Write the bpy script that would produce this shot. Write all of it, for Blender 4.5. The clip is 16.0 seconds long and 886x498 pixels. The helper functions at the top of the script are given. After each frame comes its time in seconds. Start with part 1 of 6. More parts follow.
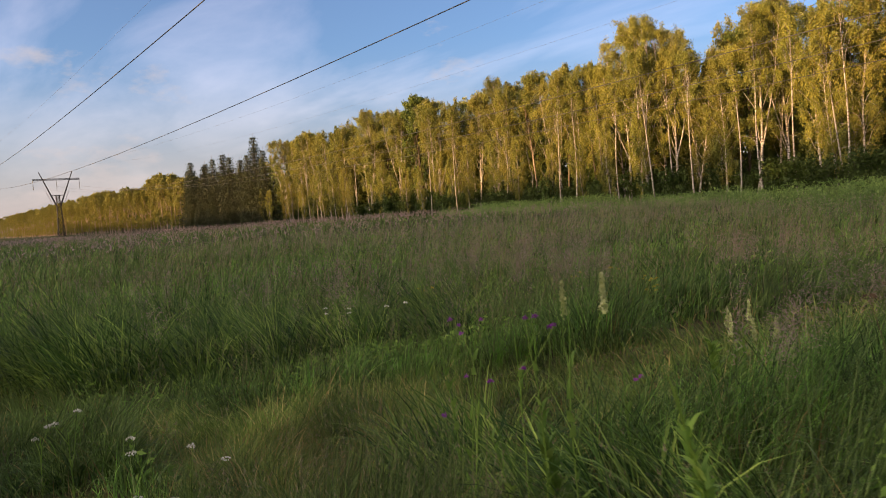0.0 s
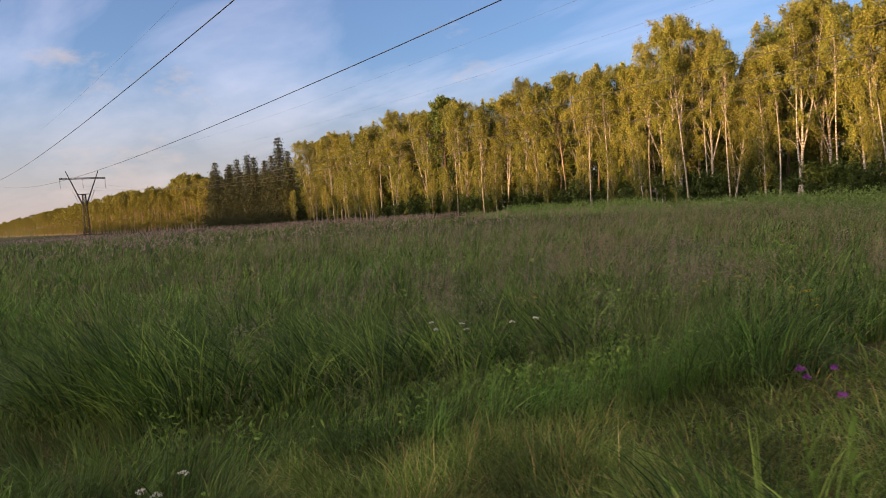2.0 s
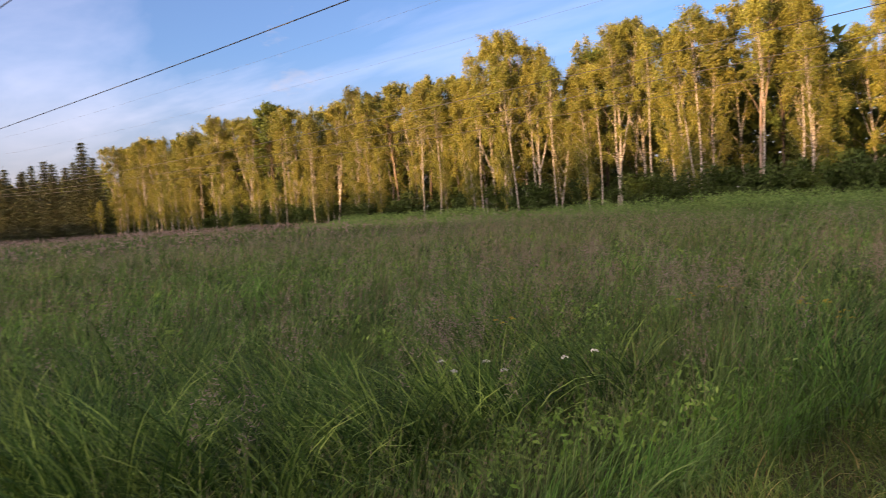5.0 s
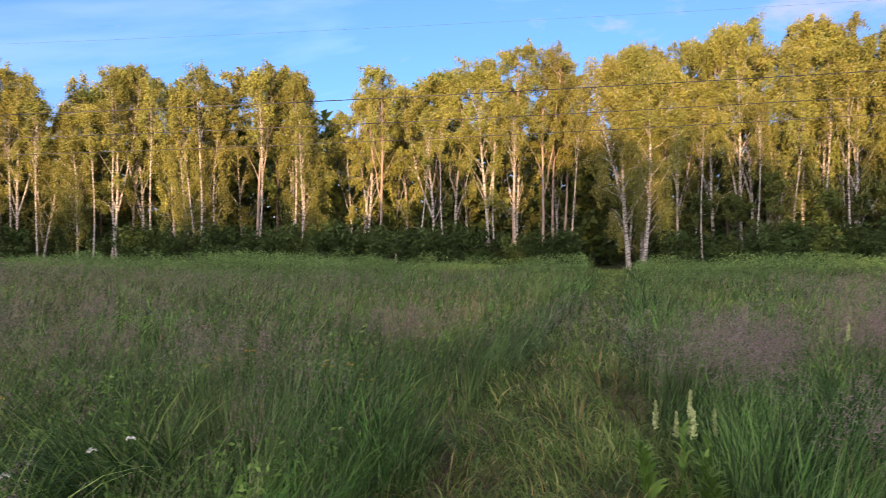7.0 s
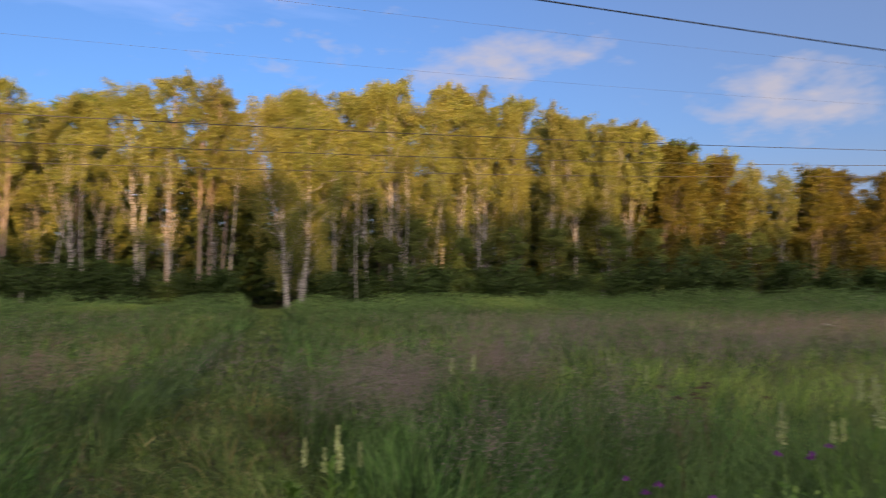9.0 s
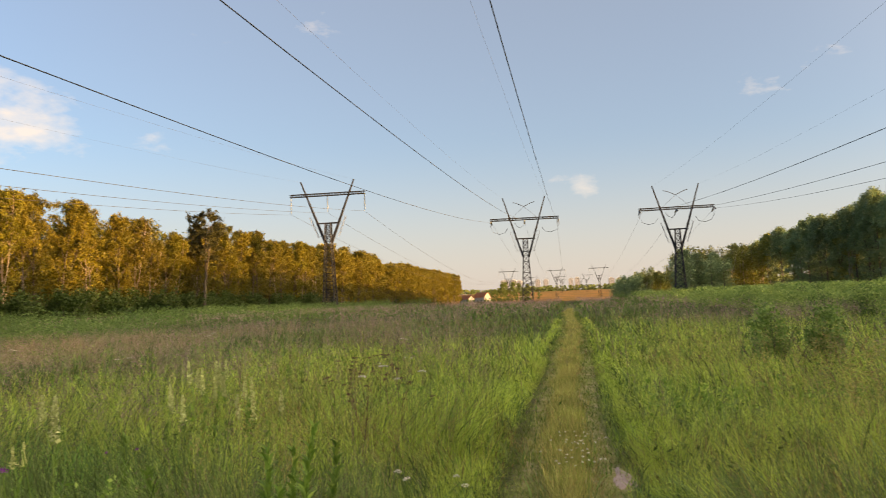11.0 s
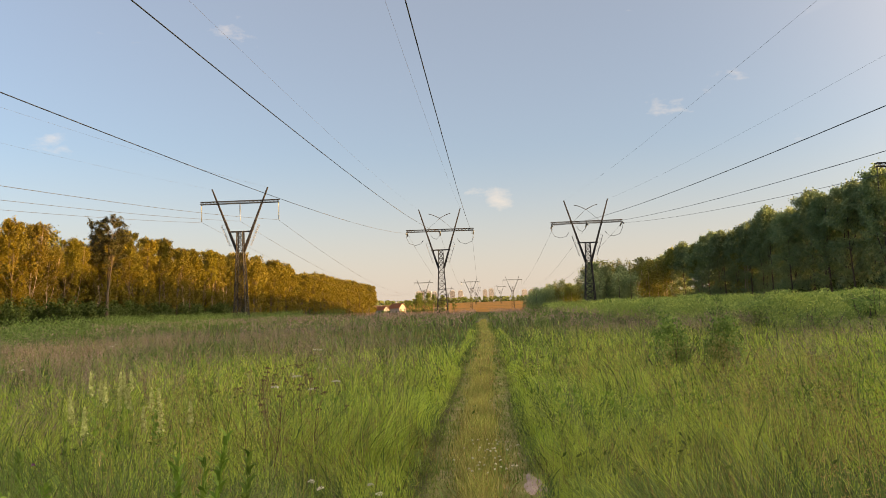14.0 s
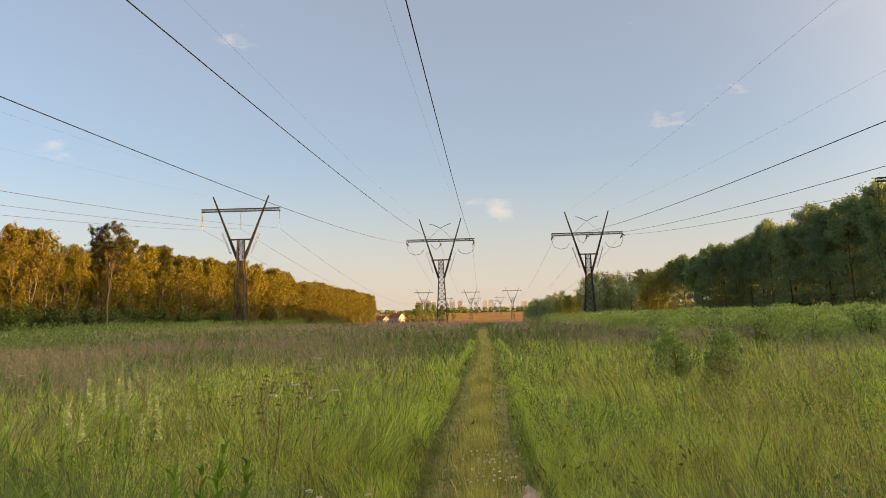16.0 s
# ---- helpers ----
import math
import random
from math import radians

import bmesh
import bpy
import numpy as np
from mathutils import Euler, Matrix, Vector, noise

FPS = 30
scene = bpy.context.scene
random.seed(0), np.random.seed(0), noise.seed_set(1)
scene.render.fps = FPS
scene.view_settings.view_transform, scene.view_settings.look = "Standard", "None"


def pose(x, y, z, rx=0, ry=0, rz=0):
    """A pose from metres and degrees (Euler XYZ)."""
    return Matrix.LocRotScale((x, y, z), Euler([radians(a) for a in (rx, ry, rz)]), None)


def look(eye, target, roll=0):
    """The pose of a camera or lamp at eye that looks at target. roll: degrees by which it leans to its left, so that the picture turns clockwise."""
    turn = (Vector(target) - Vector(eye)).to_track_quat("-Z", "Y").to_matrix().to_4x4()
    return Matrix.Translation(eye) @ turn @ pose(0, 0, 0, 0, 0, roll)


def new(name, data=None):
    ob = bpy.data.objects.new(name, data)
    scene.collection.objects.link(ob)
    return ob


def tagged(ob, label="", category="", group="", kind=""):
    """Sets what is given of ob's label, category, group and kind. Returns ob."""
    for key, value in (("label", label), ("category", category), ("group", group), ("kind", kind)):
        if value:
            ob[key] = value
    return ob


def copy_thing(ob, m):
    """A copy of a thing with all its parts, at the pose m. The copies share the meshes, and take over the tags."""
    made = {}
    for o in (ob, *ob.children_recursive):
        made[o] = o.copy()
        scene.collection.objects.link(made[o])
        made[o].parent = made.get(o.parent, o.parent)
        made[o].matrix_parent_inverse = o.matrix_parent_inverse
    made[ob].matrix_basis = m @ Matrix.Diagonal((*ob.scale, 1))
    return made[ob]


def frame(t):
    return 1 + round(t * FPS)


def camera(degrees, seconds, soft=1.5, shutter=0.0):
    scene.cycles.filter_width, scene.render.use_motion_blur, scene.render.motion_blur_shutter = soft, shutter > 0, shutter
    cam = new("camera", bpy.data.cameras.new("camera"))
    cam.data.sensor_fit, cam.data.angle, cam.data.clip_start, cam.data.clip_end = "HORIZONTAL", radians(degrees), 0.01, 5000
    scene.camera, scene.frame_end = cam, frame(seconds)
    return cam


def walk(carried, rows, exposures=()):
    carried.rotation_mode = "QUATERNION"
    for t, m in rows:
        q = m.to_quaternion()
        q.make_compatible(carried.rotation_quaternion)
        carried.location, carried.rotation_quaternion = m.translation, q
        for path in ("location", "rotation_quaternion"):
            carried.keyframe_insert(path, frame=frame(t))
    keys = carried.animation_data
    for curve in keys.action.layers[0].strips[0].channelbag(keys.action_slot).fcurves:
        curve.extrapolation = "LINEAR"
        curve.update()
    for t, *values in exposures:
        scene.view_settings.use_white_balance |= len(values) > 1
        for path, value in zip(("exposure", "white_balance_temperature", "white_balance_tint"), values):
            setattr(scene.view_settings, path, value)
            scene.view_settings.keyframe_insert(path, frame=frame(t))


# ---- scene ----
cam = camera(62.16, 16.0, soft=0.5, shutter=0.3)
# seconds, place, then pitch, roll and yaw in degrees
PATH = [
    (0, 0.000, 0.000, 1.525, -3.519, 4.181, 53.624),
    (0.5, -0.358, 0.015, 1.508, -2.431, 5.092, 53.254),
    (1, -0.728, -0.021, 1.500, -2.866, 4.866, 53.783),
    (1.5, -1.103, -0.071, 1.544, -3.112, 4.409, 53.920),
    (2, -1.485, -0.062, 1.530, -3.235, 3.665, 55.192),
    (2.5, -1.867, -0.142, 1.513, -3.421, 3.060, 56.088),
    (3, -2.195, -0.194, 1.543, -3.651, 3.508, 53.164),
    (3.2, -2.346, -0.202, 1.550, -3.416, 4.073, 52.115),
    (5.3, -3.748, -0.001, 1.523, -3.059, 3.451, 35.399),
    (5.5, -3.856, 0.033, 1.519, -2.869, 3.121, 29.112),
    (6, -4.004, 0.165, 1.554, -2.337, 2.253, 15.228),
    (6.5, -4.031, 0.228, 1.571, -1.088, 1.036, 8.986),
    (7, -4.038, 0.232, 1.566, -0.187, 0.064, 3.509),
    (7.5, -4.027, 0.225, 1.564, 0.643, -0.450, -0.814),
    (8, -4.015, 0.211, 1.565, 1.396, -0.621, -3.131),
    (8.2, -4.010, 0.194, 1.567, 1.605, -0.668, -3.827),
    (10.3, -4.010, 0.193, 1.569, 4.335, 1.643, -69.192),
    (10.5, -4.029, 0.167, 1.566, 4.289, 1.817, -73.320),
    (11, -4.036, 0.135, 1.557, 3.858, 2.179, -80.290),
    (11.5, -4.037, 0.144, 1.556, 3.683, 2.075, -84.354),
    (12, -4.052, 0.155, 1.539, 3.320, 1.793, -86.753),
    (12.5, -4.062, 0.148, 1.541, 3.650, 1.988, -87.319),
    (13, -4.070, 0.140, 1.541, 4.095, 2.192, -87.331),
    (13.5, -4.078, 0.136, 1.542, 4.424, 2.145, -87.078),
    (14, -4.082, 0.138, 1.544, 4.472, 1.963, -86.893),
    (14.5, -4.076, 0.144, 1.545, 4.765, 1.657, -86.862),
    (15, -4.070, 0.147, 1.539, 4.949, 1.362, -86.712),
    (15.5, -4.074, 0.151, 1.541, 5.038, 1.294, -86.589),
    (16, -4.071, 0.145, 1.541, 5.253, 1.350, -86.919),
]
EXPOSURES = [(0.0, 2.28, 7400, 21), (1.0, 2.18, 7300, 21), (2.0, 2.26, 7400, 22), (3.2, 2.3, 7500, 22), (5.5, 2.65, 6600, 27), (6.0, 2.88, 6050, 26), (7.0, 2.54, 5900, 25), (7.5, 2.38, 5950, 24), (8.2, 2.03, 6150, 22), (10.3, 2.3, 6900, 16), (10.6, 2.7, 7400, 14), (11.0, 2.83, 8600, 13), (12.0, 2.83, 9100, 14), (16.0, 2.81, 9100, 14)]
walk(cam, [(t, pose(x, y, z, 90 + p, r, w)) for t, x, y, z, p, r, w in PATH], EXPOSURES)

# ---- light: a low evening sun behind the wood on the -y side, and the sky ----
SUN_ELEV, SUN_AZ = radians(5.8), radians(190)
to_sun = Vector((math.sin(SUN_AZ) * math.cos(SUN_ELEV), math.cos(SUN_AZ) * math.cos(SUN_ELEV), math.sin(SUN_ELEV)))
sun = new("sun", bpy.data.lights.new("sun", "SUN"))
sun.data.energy, sun.data.angle, sun.data.color = 2.2, radians(0.53), (1.0, 0.63, 0.26)
sun.matrix_world = look(to_sun * 300, (0, 0, 0))


def link(nt, a, b):
    nt.links.new(a, b)


def make_world():
    w = bpy.data.worlds.new("evening_sky")
    scene.world = w
    w.use_nodes = True
    nt = w.node_tree
    bg = nt.nodes["Background"]
    sky = nt.nodes.new("ShaderNodeTexSky")
    sky.sky_type, sky.sun_disc = "NISHITA", False
    sky.sun_elevation, sky.sun_rotation = SUN_ELEV + radians(1.7), SUN_AZ
    sky.air_density, sky.dust_density, sky.ozone_density = 1.0, 0.7, 5.0
    co = nt.nodes.new("ShaderNodeTexCoord")
    sep = nt.nodes.new("ShaderNodeSeparateXYZ")
    link(nt, co.outputs["Generated"], sep.inputs[0])
    add = nt.nodes.new("ShaderNodeMath"); add.operation = "ADD"; add.inputs[1].default_value = 0.16
    link(nt, sep.outputs[2], add.inputs[0])
    div = nt.nodes.new("ShaderNodeVectorMath"); div.operation = "DIVIDE"
    comb = nt.nodes.new("ShaderNodeCombineXYZ")
    for k in range(3):
        link(nt, add.outputs[0], comb.inputs[k])
    link(nt, co.outputs["Generated"], div.inputs[0]); link(nt, comb.outputs[0], div.inputs[1])
    mp = nt.nodes.new("ShaderNodeMapping")
    mp.inputs["Scale"].default_value = (0.55, 1.1, 0.0)
    mp.inputs["Location"].default_value = (3.1, 1.7, 0.0)
    mp.inputs["Rotation"].default_value = (0, 0, radians(18))
    link(nt, div.outputs[0], mp.inputs[0])
    n1 = nt.nodes.new("ShaderNodeTexNoise")
    n1.inputs["Scale"].default_value, n1.inputs["Detail"].default_value, n1.inputs["Roughness"].default_value = 1.3, 7.0, 0.55
    n1.inputs["Distortion"].default_value = 0.5
    link(nt, mp.outputs[0], n1.inputs[0])
    # more cloud towards -x, little elsewhere
    m1 = nt.nodes.new("ShaderNodeMath"); m1.operation = "MULTIPLY_ADD"
    m1.inputs[1].default_value, m1.inputs[2].default_value = -0.13, 0.0
    link(nt, sep.outputs[0], m1.inputs[0])
    m2 = nt.nodes.new("ShaderNodeMath"); m2.operation = "ADD"
    link(nt, n1.outputs[0], m2.inputs[0]); link(nt, m1.outputs[0], m2.inputs[1])
    ramp = nt.nodes.new("ShaderNodeValToRGB")
    ramp.color_ramp.elements[0].position, ramp.color_ramp.elements[1].position = 0.555, 0.9
    ramp.color_ramp.elements[1].color = (0.6, 0.6, 0.6, 1)
    link(nt, m2.outputs[0], ramp.inputs[0])
    mix = nt.nodes.new("ShaderNodeMix"); mix.data_type = "RGBA"
    link(nt, ramp.outputs[0], mix.inputs[0])
    tint = nt.nodes.new("ShaderNodeMix"); tint.data_type, tint.blend_type = "RGBA", "MULTIPLY"
    tint.inputs[0].default_value, tint.inputs[7].default_value = 1.0, SKY_TINT
    link(nt, sky.outputs[0], tint.inputs[6])
    link(nt, tint.outputs[2], mix.inputs[6])
    cloud = nt.nodes.new("ShaderNodeMix"); cloud.data_type = "RGBA"; cloud.blend_type = "ADD"
    cloud.inputs[0].default_value = 1.0
    cloud.inputs[7].default_value = CLOUD_ADD
    link(nt, tint.outputs[2], cloud.inputs[6])
    link(nt, cloud.outputs[2], mix.inputs[7])
    # pale rose haze low over the horizon
    hz = nt.nodes.new("ShaderNodeMapRange")
    hz.inputs[1].default_value, hz.inputs[2].default_value = 0.0, 0.22
    hz.inputs[3].default_value, hz.inputs[4].default_value = 0.7, 0.0
    hz.interpolation_type = "SMOOTHSTEP"
    link(nt, sep.outputs[2], hz.inputs[0])
    haze = nt.nodes.new("ShaderNodeMix"); haze.data_type = "RGBA"
    haze.inputs[7].default_value = HAZE
    link(nt, hz.outputs[0], haze.inputs[0]); link(nt, mix.outputs[2], haze.inputs[6])
    # a thin pale veil over the eastern sky
    vr = nt.nodes.new("ShaderNodeMapRange")
    vr.inputs[1].default_value, vr.inputs[2].default_value = 0.1, 0.9
    vr.inputs[3].default_value, vr.inputs[4].default_value = 0.18, 0.5
    vr.interpolation_type = "SMOOTHSTEP"
    link(nt, sep.outputs[0], vr.inputs[0])
    veil = nt.nodes.new("ShaderNodeMix"); veil.data_type = "RGBA"
    veil.inputs[7].default_value = VEIL
    link(nt, vr.outputs[0], veil.inputs[0]); link(nt, haze.outputs[2], veil.inputs[6])
    # a few small cumulus, rosy in the low light: direction and half-width in degrees
    wn = nt.nodes.new("ShaderNodeTexNoise")
    wn.inputs["Scale"].default_value, wn.inputs["Detail"].default_value, wn.inputs["Roughness"].default_value = 16.0, 6.0, 0.6
    sq = nt.nodes.new("ShaderNodeMapping"); sq.inputs["Scale"].default_value = (1, 1, 2.2)
    link(nt, co.outputs["Generated"], sq.inputs[0]); link(nt, sq.outputs[0], wn.inputs[0])
    best = None
    for az, el, half, full in CLOUDS:
        d = nt.nodes.new("ShaderNodeVectorMath"); d.operation = "DISTANCE"
        flat = nt.nodes.new("ShaderNodeMapping"); flat.inputs["Scale"].default_value = (1, 1, 2.4)
        link(nt, co.outputs["Generated"], flat.inputs[0]); link(nt, flat.outputs[0], d.inputs[0])
        a, e = radians(az), radians(el)
        d.inputs[1].default_value = (math.sin(a) * math.cos(e), math.cos(a) * math.cos(e), 2.4 * math.sin(e))
        mr = nt.nodes.new("ShaderNodeMapRange")
        mr.inputs[1].default_value, mr.inputs[2].default_value = 0.0, radians(half)
        mr.inputs[3].default_value, mr.inputs[4].default_value = full, 0.0
        link(nt, d.outputs["Value"], mr.inputs[0])
        if best is None:
            best = mr.outputs[0]
        else:
            mxn = nt.nodes.new("ShaderNodeMath"); mxn.operation = "MAXIMUM"
            link(nt, best, mxn.inputs[0]); link(nt, mr.outputs[0], mxn.inputs[1])
            best = mxn.outputs[0]
    tot = nt.nodes.new("ShaderNodeMath"); tot.operation = "ADD"
    link(nt, best, tot.inputs[0]); link(nt, wn.outputs[0], tot.inputs[1])
    cr = nt.nodes.new("ShaderNodeMapRange")
    cr.inputs[1].default_value, cr.inputs[2].default_value = 0.70, 1.08
    cr.inputs[3].default_value, cr.inputs[4].default_value = 0.0, 0.8
    link(nt, tot.outputs[0], cr.inputs[0])
    puff = nt.nodes.new("ShaderNodeMix"); puff.data_type = "RGBA"
    puff.inputs[7].default_value = CUMULUS
    link(nt, cr.outputs[0], puff.inputs[0]); link(nt, veil.outputs[2], puff.inputs[6])
    # a broad glow round the sun, out of view, added as warm fill light
    dot = nt.nodes.new("ShaderNodeVectorMath"); dot.operation = "DOT_PRODUCT"
    dot.inputs[1].default_value = (to_sun + Vector((0, 0, 0.25))).normalized()
    link(nt, co.outputs["Generated"], dot.inputs[0])
    clamp = nt.nodes.new("ShaderNodeMath"); clamp.operation = "MAXIMUM"; clamp.inputs[1].default_value = 0.0
    link(nt, dot.outputs["Value"], clamp.inputs[0])
    lobe = nt.nodes.new("ShaderNodeMath"); lobe.operation = "POWER"; lobe.inputs[1].default_value = 4.0
    link(nt, clamp.outputs[0], lobe.inputs[0])
    glow = nt.nodes.new("ShaderNodeMix"); glow.data_type = "RGBA"; glow.blend_type = "ADD"
    glow.inputs[7].default_value = FILL_GLOW
    link(nt, lobe.outputs[0], glow.inputs[0]); link(nt, puff.outputs[2], glow.inputs[6])
    link(nt, glow.outputs[2], bg.inputs[0])
    bg.inputs[1].default_value = SKY_STRENGTH


# azimuth from +y clockwise, elevation, size, fullness
CLOUDS = [(14, 17, 28.0, 0.2), (23.5, 16.2, 6.5, 0.5), (26.5, 17.0, 7.5, 0.58), (29.5, 18.0, 7.0, 0.52), (33, 17.5, 6.0, 0.4), (45.3, 12.8, 6.5, 0.5), (46.8, 14.2, 7.0, 0.6), (49.5, 13.5, 7.0, 0.55), (51, 12.3, 6.0, 0.5), (48, 12.4, 7.0, 0.55),
          (71.3, 20.8, 4.5, 0.25), (103.8, 14.1, 4.5, 0.28), (107.8, 16.0, 4.0, 0.25), (91.4, 7.8, 5.0, 0.28), (88.4, 8.1, 3.5, 0.26), (57.3, 12.4, 5.0, 0.28), (-81, 11.8, 6.0, 0.36), (-78, 9.6, 10.0, 0.24), (-53, 10.2, 9.0, 0.22), (-79, 3.0, 12.0, 0.36)]
SKY_TINT = (1.08, 0.985, 0.975, 1)
SKY_STRENGTH = 0.068
CLOUD_ADD = (2.3, 2.0, 1.95, 1)
FILL_GLOW = (13.6, 11.0, 7.7, 1)
HAZE = (1.98, 1.8, 1.92, 1)
VEIL = (0.98, 1.06, 1.16, 1)
CUMULUS = (2.12, 2.02, 2.02, 1)
make_world()


# ---- materials ----
def material(name):
    m = bpy.data.materials.new(name)
    m.use_nodes = True
    nt = m.node_tree
    nt.nodes.clear()
    out = nt.nodes.new("ShaderNodeOutputMaterial")
    return m, nt, out


def noise_ramp(nt, scale, stops, detail=4.0, rough=0.6, vector=None, fac=None):
    """A colour ramp driven by noise at real-world size, or by fac."""
    r = nt.nodes.new("ShaderNodeValToRGB")
    els = r.color_ramp.elements
    while len(els) < len(stops):
        els.new(0.5)
    for e, (p, c) in zip(els, stops):
        e.position, e.color = p, (*c, 1)
    if fac is None:
        n = nt.nodes.new("ShaderNodeTexNoise")
        n.inputs["Scale"].default_value, n.inputs["Detail"].default_value, n.inputs["Roughness"].default_value = scale, detail, rough
        if vector is None:
            g = nt.nodes.new("ShaderNodeNewGeometry")
            vector = g.outputs["Position"]
        link(nt, vector, n.inputs[0])
        fac = n.outputs[0]
    link(nt, fac, r.inputs[0])
    return r.outputs[0]


def mixed(nt, a, b, fac, blend="MIX"):
    m = nt.nodes.new("ShaderNodeMix")
    m.data_type, m.blend_type = "RGBA", blend
    for sock, v in ((m.inputs[0], fac), (m.inputs[6], a), (m.inputs[7], b)):
        if isinstance(v, bpy.types.NodeSocket):
            link(nt, v, sock)
        elif isinstance(v, (int, float)):
            sock.default_value = v
        else:
            sock.default_value = (*v, 1)
    return m.outputs[2]


def leafy(name, dark, mid, light, patch, translucent=0.3, patch_scale=0.6, patch_amount=0.5, gloss=0.55, mottle=0.0, sheen=0.2, hue_span=0.0):
    """Leaves and blades: a colour by each piece, tinted by a slow patch; some light comes through."""
    m, nt, out = material(name)
    geo = nt.nodes.new("ShaderNodeNewGeometry")
    col = noise_ramp(nt, 1, [(0.0, dark), (0.6, mid), (1.0, light)], fac=geo.outputs["Random Per Island"])
    pn = nt.nodes.new("ShaderNodeTexNoise")
    pn.inputs["Scale"].default_value, pn.inputs["Detail"].default_value = patch_scale, 3.0
    link(nt, geo.outputs["Position"], pn.inputs[0])
    mul = nt.nodes.new("ShaderNodeMapRange")
    mul.inputs[1].default_value, mul.inputs[2].default_value = 0.42, 0.62
    mul.inputs[3].default_value, mul.inputs[4].default_value = 0.0, patch_amount
    link(nt, pn.outputs[0], mul.inputs[0])
    col = mixed(nt, col, patch, mul.outputs[0])
    if mottle:
        fn = nt.nodes.new("ShaderNodeTexNoise")
        fn.inputs["Scale"].default_value, fn.inputs["Detail"].default_value = 1.7, 4.0
        link(nt, geo.outputs["Position"], fn.inputs[0])
        fr = nt.nodes.new("ShaderNodeMapRange")
        fr.inputs[1].default_value, fr.inputs[2].default_value = 0.35, 0.65
        fr.inputs[3].default_value, fr.inputs[4].default_value = 1 - mottle, 1 + mottle
        link(nt, fn.outputs[0], fr.inputs[0])
        fh = nt.nodes.new("ShaderNodeHueSaturation")
        link(nt, fr.outputs[0], fh.inputs["Value"]); link(nt, col, fh.inputs["Color"])
        col = fh.outputs[0]
    info = nt.nodes.new("ShaderNodeObjectInfo")
    hsv = nt.nodes.new("ShaderNodeHueSaturation")
    mr = nt.nodes.new("ShaderNodeMapRange")
    mr.inputs[3].default_value, mr.inputs[4].default_value = 0.8, 1.2
    link(nt, info.outputs["Random"], mr.inputs[0])
    link(nt, mr.outputs[0], hsv.inputs["Value"])
    hue = nt.nodes.new("ShaderNodeMath"); hue.operation = "FRACT"
    seven = nt.nodes.new("ShaderNodeMath"); seven.operation = "MULTIPLY"; seven.inputs[1].default_value = 7.0
    link(nt, info.outputs["Random"], seven.inputs[0]); link(nt, seven.outputs[0], hue.inputs[0])
    hr = nt.nodes.new("ShaderNodeMapRange")
    hr.inputs[3].default_value, hr.inputs[4].default_value = 0.5 - 1.3 * hue_span, 0.5 + 0.7 * hue_span
    link(nt, hue.outputs[0], hr.inputs[0]); link(nt, hr.outputs[0], hsv.inputs["Hue"])
    link(nt, col, hsv.inputs["Color"])
    col = hsv.outputs[0]
    p = nt.nodes.new("ShaderNodeBsdfPrincipled")
    p.inputs["Roughness"].default_value = gloss
    p.inputs["Specular IOR Level"].default_value = sheen
    link(nt, col, p.inputs["Base Color"])
    tr = nt.nodes.new("ShaderNodeBsdfTranslucent")
    link(nt, col, tr.inputs[0])
    mx = nt.nodes.new("ShaderNodeMixShader")
    mx.inputs[0].default_value = translucent
    link(nt, p.outputs[0], mx.inputs[1]); link(nt, tr.outputs[0], mx.inputs[2])
    link(nt, mx.outputs[0], out.inputs[0])
    return m


def solid(name, stops, scale=6.0, rough=0.8, metal=0.0, bump=0.0, bump_scale=30.0, stretch=(1, 1, 1)):
    m, nt, out = material(name)
    tc = nt.nodes.new("ShaderNodeTexCoord")
    mp = nt.nodes.new("ShaderNodeMapping")
    mp.inputs["Scale"].default_value = stretch
    link(nt, tc.outputs["Object"], mp.inputs[0])
    col = noise_ramp(nt, scale, stops, vector=mp.outputs[0])
    p = nt.nodes.new("ShaderNodeBsdfPrincipled")
    p.inputs["Roughness"].default_value, p.inputs["Metallic"].default_value = rough, metal
    link(nt, col, p.inputs["Base Color"])
    if bump:
        n = nt.nodes.new("ShaderNodeTexNoise")
        n.inputs["Scale"].default_value = bump_scale
        link(nt, mp.outputs[0], n.inputs[0])
        b = nt.nodes.new("ShaderNodeBump")
        b.inputs["Strength"].default_value, b.inputs["Distance"].default_value = bump, 0.02
        link(nt, n.outputs[0], b.inputs["Height"])
        link(nt, b.outputs[0], p.inputs["Normal"])
    link(nt, p.outputs[0], out.inputs[0])
    return m


M_BIRCH_LEAF = leafy("birch_leaves", (0.115, 0.126, 0.024), (0.2, 0.204, 0.039), (0.31, 0.295, 0.064), (0.14, 0.165, 0.032), 0.18, 0.35, 0.5, hue_span=0.011)
# birch leaf turned darker amber for the low sun on the eastern stand
M_SUN_TINT_LEAF = leafy("sun_tint_leaves", (0.08, 0.068, 0.008), (0.142, 0.118, 0.012), (0.21, 0.168, 0.018), (0.105, 0.1, 0.013), 0.24, 0.2, 0.6, hue_span=0.011)
M_BROAD_LEAF = leafy("broad_leaves", (0.072, 0.104, 0.024), (0.12, 0.156, 0.036), (0.184, 0.216, 0.0496), (0.088, 0.128, 0.0288), 0.3, 0.3, 0.5, hue_span=0.011)
# broadleaf colour blued and lightened, carrying the haze over the shaded wood
M_COOL_LEAF = leafy("shade_tint_leaves", (0.13, 0.188, 0.08), (0.19, 0.256, 0.105), (0.27, 0.335, 0.135), (0.155, 0.217, 0.09), 0.25, 0.3, 0.5, hue_span=0.011)
